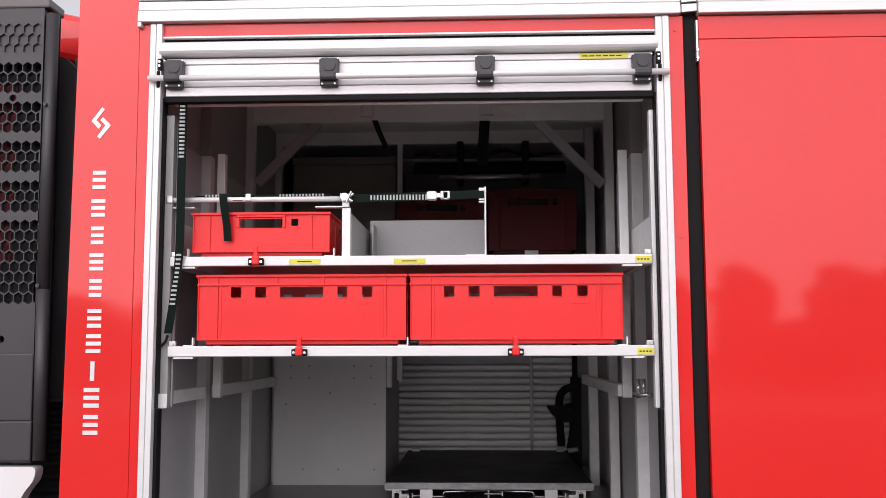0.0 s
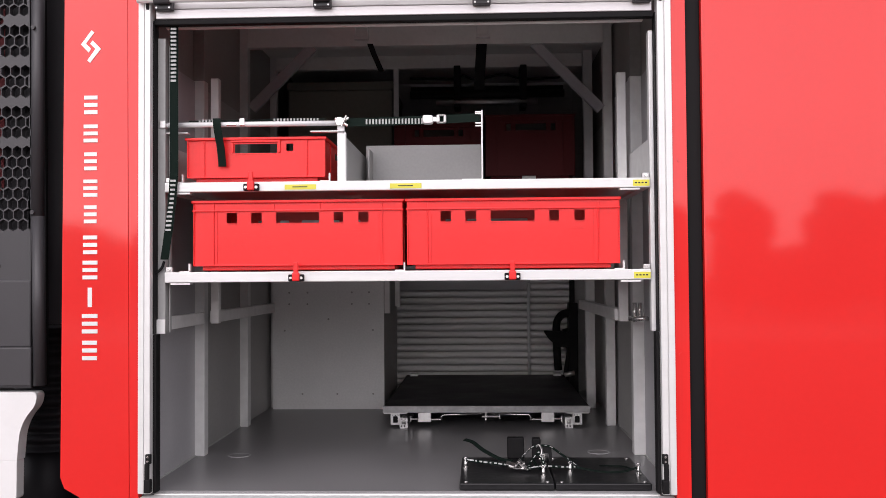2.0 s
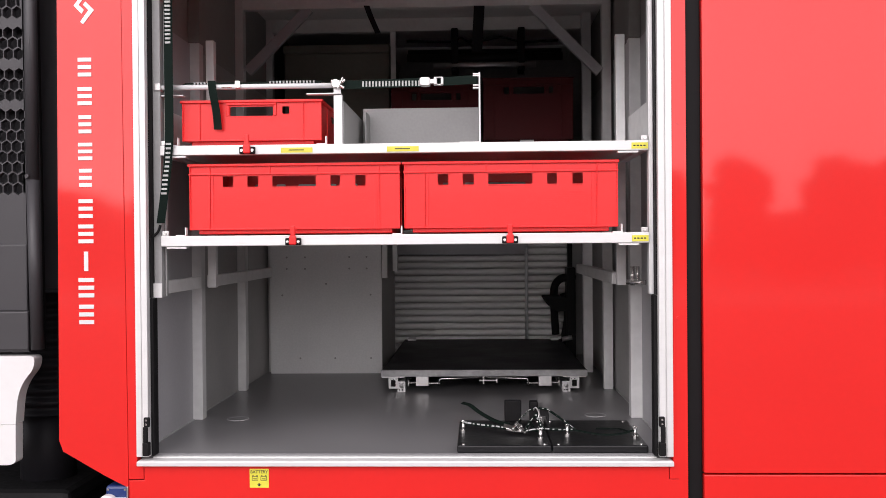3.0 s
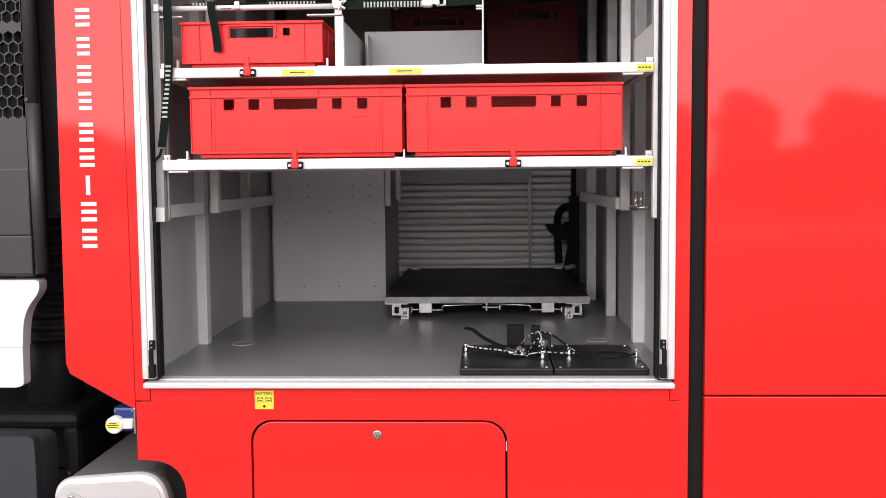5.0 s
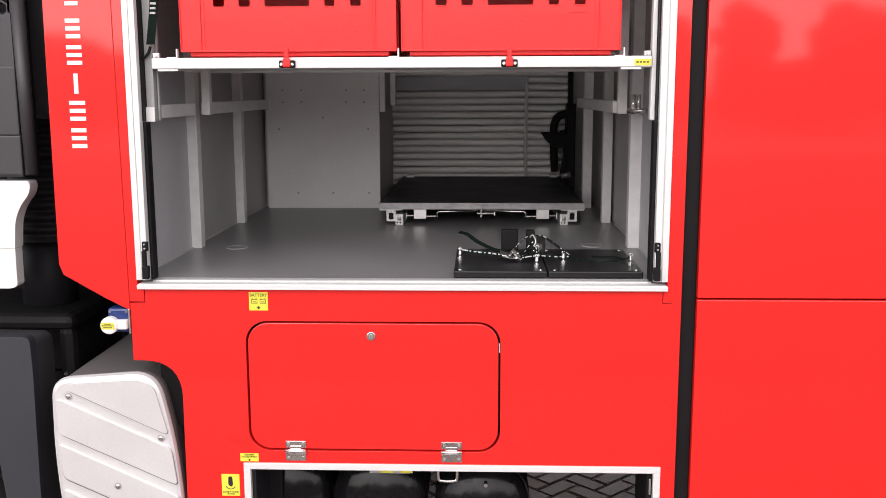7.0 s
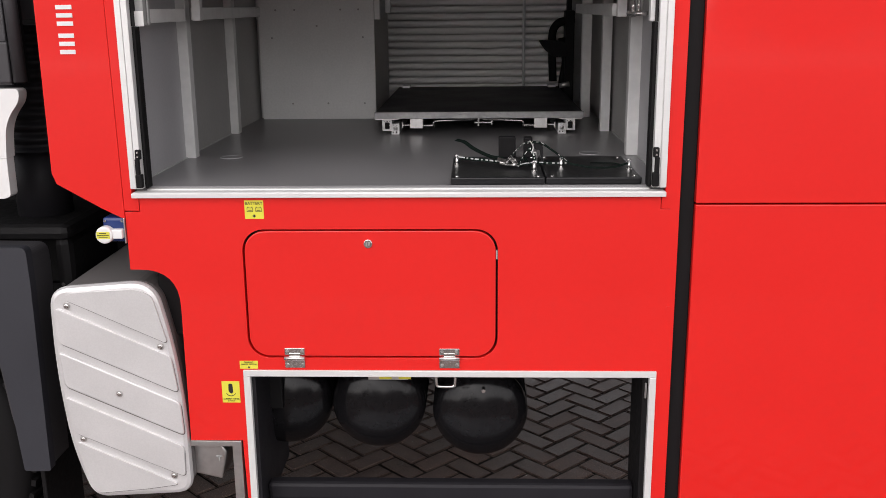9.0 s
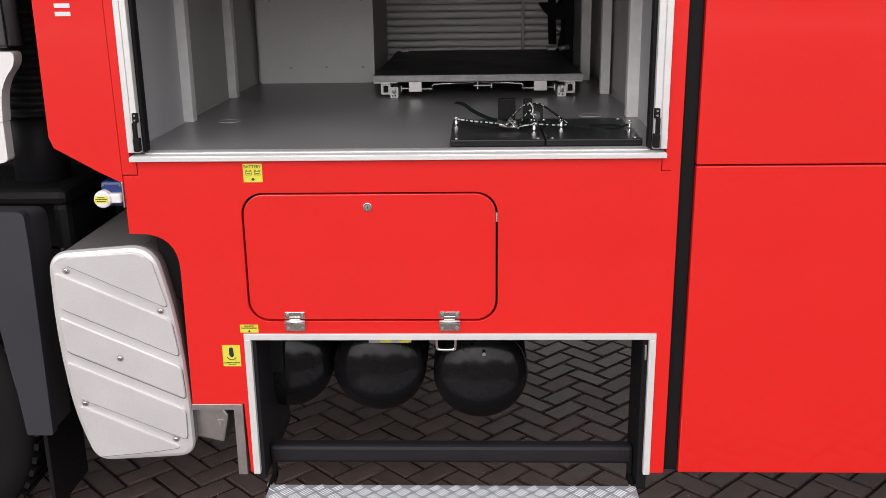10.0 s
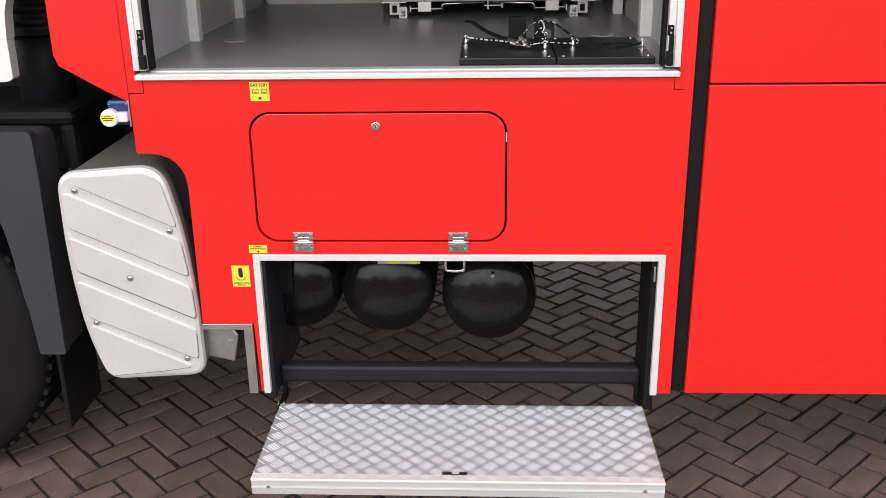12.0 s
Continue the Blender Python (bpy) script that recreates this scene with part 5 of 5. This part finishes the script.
part("fender", plate(fender, [], 0.085, 0.135), WHITE, cab, "white painted wheel-arch corner")
part("fender_skirt", plate(soft_polygon([(-1.65, 1.4175), (-1.117, 1.4175), (-1.118, 1.308), (-1.135, 1.300), (-1.65, 1.299)], [0, 0, 0.008, 0.01, 0], 4), [], 0.0855, 0.13), WHITE, cab, bevel=0.0012)
part("fender_lip", tube(smooth_line([(-1.081, 0.1, 1.598), (-1.082, 0.1, 1.583), (-1.120, 0.1, 1.535), (-1.134, 0.1, 1.50), (-1.137, 0.1, 1.42)], 5), 0.014, 10), WHITE, cab, smooth=True)
bl = thing("air_bellows", "black corrugated rubber intake bellows behind the cab", "bellows")
rings = bmesh.new()
prev = None
for i in range(60):
    z = 1.40 + i * 0.0065
    r = 0.105 + 0.010 * math.cos(i * math.tau / 6)
    ring = [rings.verts.new((-1.165 + r * math.cos(a * math.tau / 28), 0.42 + r * math.sin(a * math.tau / 28), z)) for a in range(28)]
    if prev:
        for a in range(28):
            rings.faces.new((prev[a], prev[(a + 1) % 28], ring[(a + 1) % 28], ring[a]))
    prev = ring
part("bellows", rings, FRAME_TUBE, bl, smooth=True)
part("lower_pipe", rods(((-1.175, 0.42, 1.16), (-1.175, 0.42, 1.41), 0.085), seg=28), FRAME_TUBE, bl, smooth=True)
mg = thing("mudguard", "slate grey plastic rear half of the front mudguard", "mudguard")
guard = soft_polygon([(-1.60, 1.148), (-1.090, 1.142), (-1.086, 1.08), (-1.090, 0.75), (-1.096, 0.452), (-1.170, 0.452), (-1.205, 0.60), (-1.236, 0.90), (-1.30, 1.03), (-1.42, 1.09), (-1.60, 1.11)], [0, 0.03, 0, 0.05, 0.008, 0.008, 0.05, 0.12, 0.06, 0.06, 0], 6)
part("guard", plate(guard, [], CY, 0.22), PLASTIC, mg, bevel=0.016)
part("guard_face", plate(soft_polygon([(-1.60, 1.160), (-1.086, 1.160), (-1.083, 1.05), (-1.087, 0.75), (-1.089, 0.449), (-1.170, 0.449), (-1.190, 0.70), (-1.218, 0.92), (-1.30, 1.06), (-1.42, 1.11)], [0, 0.022, 0, 0.05, 0.008, 0.008, 0.05, 0.12, 0.06, 0.0], 6), [], CY - 0.034, CY + 0.002), MUDGUARD, mg, bevel=0.010)
part("guard_top", boxes((-1.60, -1.02, 0.22, 0.75, 1.14, 1.19), (-1.085, -1.03, 0.24, 0.7, 0.72, 1.15)), BLACK, mg, bevel=0.03)
part("flap", boxes((-1.16, -1.145, 0.14, 0.40, 0.14, 0.44)), BLACK, mg, bevel=0.003)
part("bracket", boxes((-1.02, -0.985, 0.20, 0.3, 0.98, 1.01)), BLACK, mg)
part("bolt", rods(((-1.06, 0.232, 1.0), (-1.06, 0.245, 1.0), 0.006)), STEEL, mg)
wheel = thing("front_wheel", "black truck wheel partly under the mudguard", "wheel")
ty = bmesh.new()
prof = [(0.30, 0.03), (0.44, 0.02), (0.485, 0.035), (0.50, 0.06), (0.505, 0.10), (0.505, 0.26), (0.50, 0.30), (0.44, 0.34), (0.30, 0.33)]
rg = [[ty.verts.new((r * math.cos(a * math.tau / 64), y, r * math.sin(a * math.tau / 64))) for a in range(64)] for r, y in prof]
for a, b in zip(rg, rg[1:]):
    for i in range(64):
        ty.faces.new((a[i], a[(i + 1) % 64], b[(i + 1) % 64], b[i]))
part("tyre", ty, BLACK, wheel, smooth=True)
tr = bmesh.new()
for i in range(64):
    box(tr, -0.011, 0.011, 0.045, 0.30, 0.497, 0.512, pose(0, 0, 0, 0, i * 360 / 64, 0))
tagged(part("tread_block", tr, BLACK, wheel), kind="stuff")
part("rim", rods(((0, 0.08, 0), (0, 0.30, 0), 0.302), seg=40), ZINC, wheel)
wheel.matrix_basis = Matrix.Translation((-1.705, 0.14, GROUND + 0.512))

# ---- trees across the yard, mirrored in the paint ----
def tree(x, y, h, w, seed):
    rnd = random.Random(seed)
    t = thing("tree", "bushy green tree at the far edge of the yard", "tree", "yard trees")
    tk = bmesh.new()
    rod(tk, (0, 0, 0), (0, 0, h * 0.35), 0.16, 10, 0.11)
    for k in range(9):
        a = k * 2.4
        rod(tk, (0, 0, h * (0.2 + 0.02 * k)), (w * 0.33 * math.cos(a), w * 0.33 * math.sin(a), h * (0.45 + 0.05 * k)), 0.06, 6, 0.02)
    part("trunk", tk, BARK, t)
    vs, fs = [], []
    clumps = []
    while len(clumps) < 110:
        q = Vector((rnd.uniform(-1, 1), rnd.uniform(-1, 1), rnd.uniform(-1, 1)))
        if (q.x ** 2 + q.y ** 2) ** 1.5 + abs(q.z) ** 3 < 1:
            clumps.append((q.x * w * 0.42, q.y * w * 0.42, h * (0.52 + 0.40 * q.z)))
    for cx, cy, cz in clumps:
        for _ in range(90):
            d = Vector((rnd.gauss(0, 1), rnd.gauss(0, 1), rnd.gauss(0, 0.8))).normalized() * rnd.uniform(0.2, 1) * w * 0.14
            p = Vector((cx, cy, cz)) + d
            u = Vector((rnd.gauss(0, 1), rnd.gauss(0, 1), rnd.gauss(0, 1))).normalized() * 0.17
            v = u.orthogonal().normalized() * 0.10
            b = len(vs)
            vs += [p - u, p + v, p + u, p - v]
            fs.append((b, b + 1, b + 2, b + 3))
    me = bpy.data.meshes.new("crown")
    me.from_pydata([tuple(q) for q in vs], [], fs)
    me.materials.append(LEAF)
    tagged(new("crown", me)).parent = t
    t.matrix_basis = Matrix.Translation((x, y, GROUND - 0.007))
    return t


for k, (x, h, w) in enumerate(((-14.0, 4.6, 4.6), (-8.0, 4.5, 4.6), (9.6, 5.7, 2.8), (12.2, 6.1, 3.2), (17.2, 6.2, 3.6), (20.2, 6.0, 3.6), (23.5, 5.4, 4.4), (-19, 4.7, 5.0), (7.0, 3.6, 3.6), (14.9, 3.3, 3.6), (27, 4.4, 4.6), (-3.5, 4.1, 4.6))):
    tree(x, -42 - 1.3 * (k % 3), h, w, k + 3)

# ---- herringbone pavers ----
paving = thing("pavement", "dark grey-brown concrete pavers laid in herringbone", "pavement", kind="structure")
PL, PW, PJ = 0.2, 0.1, 0.0085
pv = bmesh.new()
box(pv, -PL / 2 + PJ / 2, PL / 2 - PJ / 2, -PW / 2 + PJ / 2, PW / 2 - PJ / 2, -0.02, 0)
top = [e for e in pv.edges if all(v.co.z > -0.001 for v in e.verts)]
bmesh.ops.bevel(pv, geom=top, offset=0.006, segments=2, affect="EDGES")
paver_mesh = bpy.data.meshes.new("paver")
pv.normal_update()
pv.to_mesh(paver_mesh)
paver_mesh.materials.append(PAVER)
base_v = [tuple(v.co) for v in paver_mesh.vertices]
base_f = [tuple(p.vertices) for p in paver_mesh.polygons]
pv.free()
rnd = random.Random(11)
turn45 = pose(0, 0, 0, 0, 0, 45)
spots = []
for i in range(-120, 121):
    for j in range(-60, 61):
        # unit cell of two pavers, stepped along the diagonal
        u, v = i * 0.1 + j * 0.2, i * 0.1 - j * 0.2
        for cu, cv, rz in ((u + 0.1, v + 0.05, 0), (u + 0.05, v + 0.2, 90)):
            p = turn45 @ Vector((cu + 0.375, cv + 0.357, 0))
            if -3.6 < p.x < 4.2 and -3.6 < p.y < 4.6:
                spots.append((p, rz))
near = sorted(spots, key=lambda s: (s[0].x - 0.1) ** 2 + (s[0].y + 0.1) ** 2 * 1.6)
rest_v, rest_f = [], []
for k, (p, rz) in enumerate(near):
    m = Matrix.Translation((p.x, p.y, GROUND + rnd.uniform(-0.0015, 0.0015))) @ pose(0, 0, 0, rnd.uniform(-0.5, 0.5), rnd.uniform(-0.4, 0.4), 45 + rz + rnd.uniform(-0.5, 0.5))
    if k < 300:
        o = new("paver", paver_mesh)
        o.parent = paving
        o.matrix_basis = m
    else:
        b = len(rest_v)
        rest_v += [tuple(m @ Vector(c)) for c in base_v]
        rest_f += [tuple(b + q for q in f) for f in base_f]
me = bpy.data.meshes.new("further_pavers")
me.from_pydata(rest_v, [], rest_f)
me.materials.append(PAVER)
tagged(new("further_pavers", me), "further rows of the same pavers", kind="stuff").parent = paving
# the same paving runs on over the rest of the yard
far_paving = part("outer_paving", boxes((-400, 400, -400, -3.45, GROUND - 0.03, GROUND - 0.005), (-400, -3.45, -3.45, 400, GROUND - 0.03, GROUND - 0.005), (4.05, 400, -3.45, 400, GROUND - 0.03, GROUND - 0.005), (-3.45, 4.05, 4.45, 400, GROUND - 0.03, GROUND - 0.005)), YARD, paving)
part("far_lane", boxes((-400, 400, -41, -27, GROUND - 0.02, GROUND - 0.001)), LANE, paving, "pale concrete lane across the yard")
# crumbs, grit and moss caught in the joints
for name, material, count, seed in (("joint_moss", MOSS, 160, 5), ("joint_grit", PALE, 70, 6)):
    rnd = random.Random(seed)
    verts, faces = [], []
    for _ in range(count):
        x, y, s = rnd.uniform(-1.5, 1.6), rnd.uniform(-0.75, 1.6), rnd.uniform(0.0012, 0.0035)
        if name == "joint_moss" and _ % 3 == 0:
            # tufts that gather at three spots
            cx, cy = ((-1.187, 0.62), (1.08, 0.30), (0.31, 0.12))[_ // 3 % 3]
            x, y = cx + rnd.gauss(0, 0.022), cy + rnd.gauss(0, 0.012)
        b, turn = len(verts), rnd.uniform(0, 6)
        z = GROUND + (0.0005 if name == "joint_grit" else -0.0005)
        verts += [(x + s * rnd.uniform(0.6, 1.3) * math.cos(turn + k * 1.257), y + s * rnd.uniform(0.6, 1.3) * math.sin(turn + k * 1.257), z - 0.001) for k in range(5)] + [(x, y, z + s * 0.7)]
        faces += [(b + k, b + (k + 1) % 5, b + 5) for k in range(5)]
    me = bpy.data.meshes.new(name)
    me.from_pydata(verts, [], faces)
    me.materials.append(material)
    tagged(new(name, me), "fine crumbs scattered over the pavers", kind="stuff").parent = paving
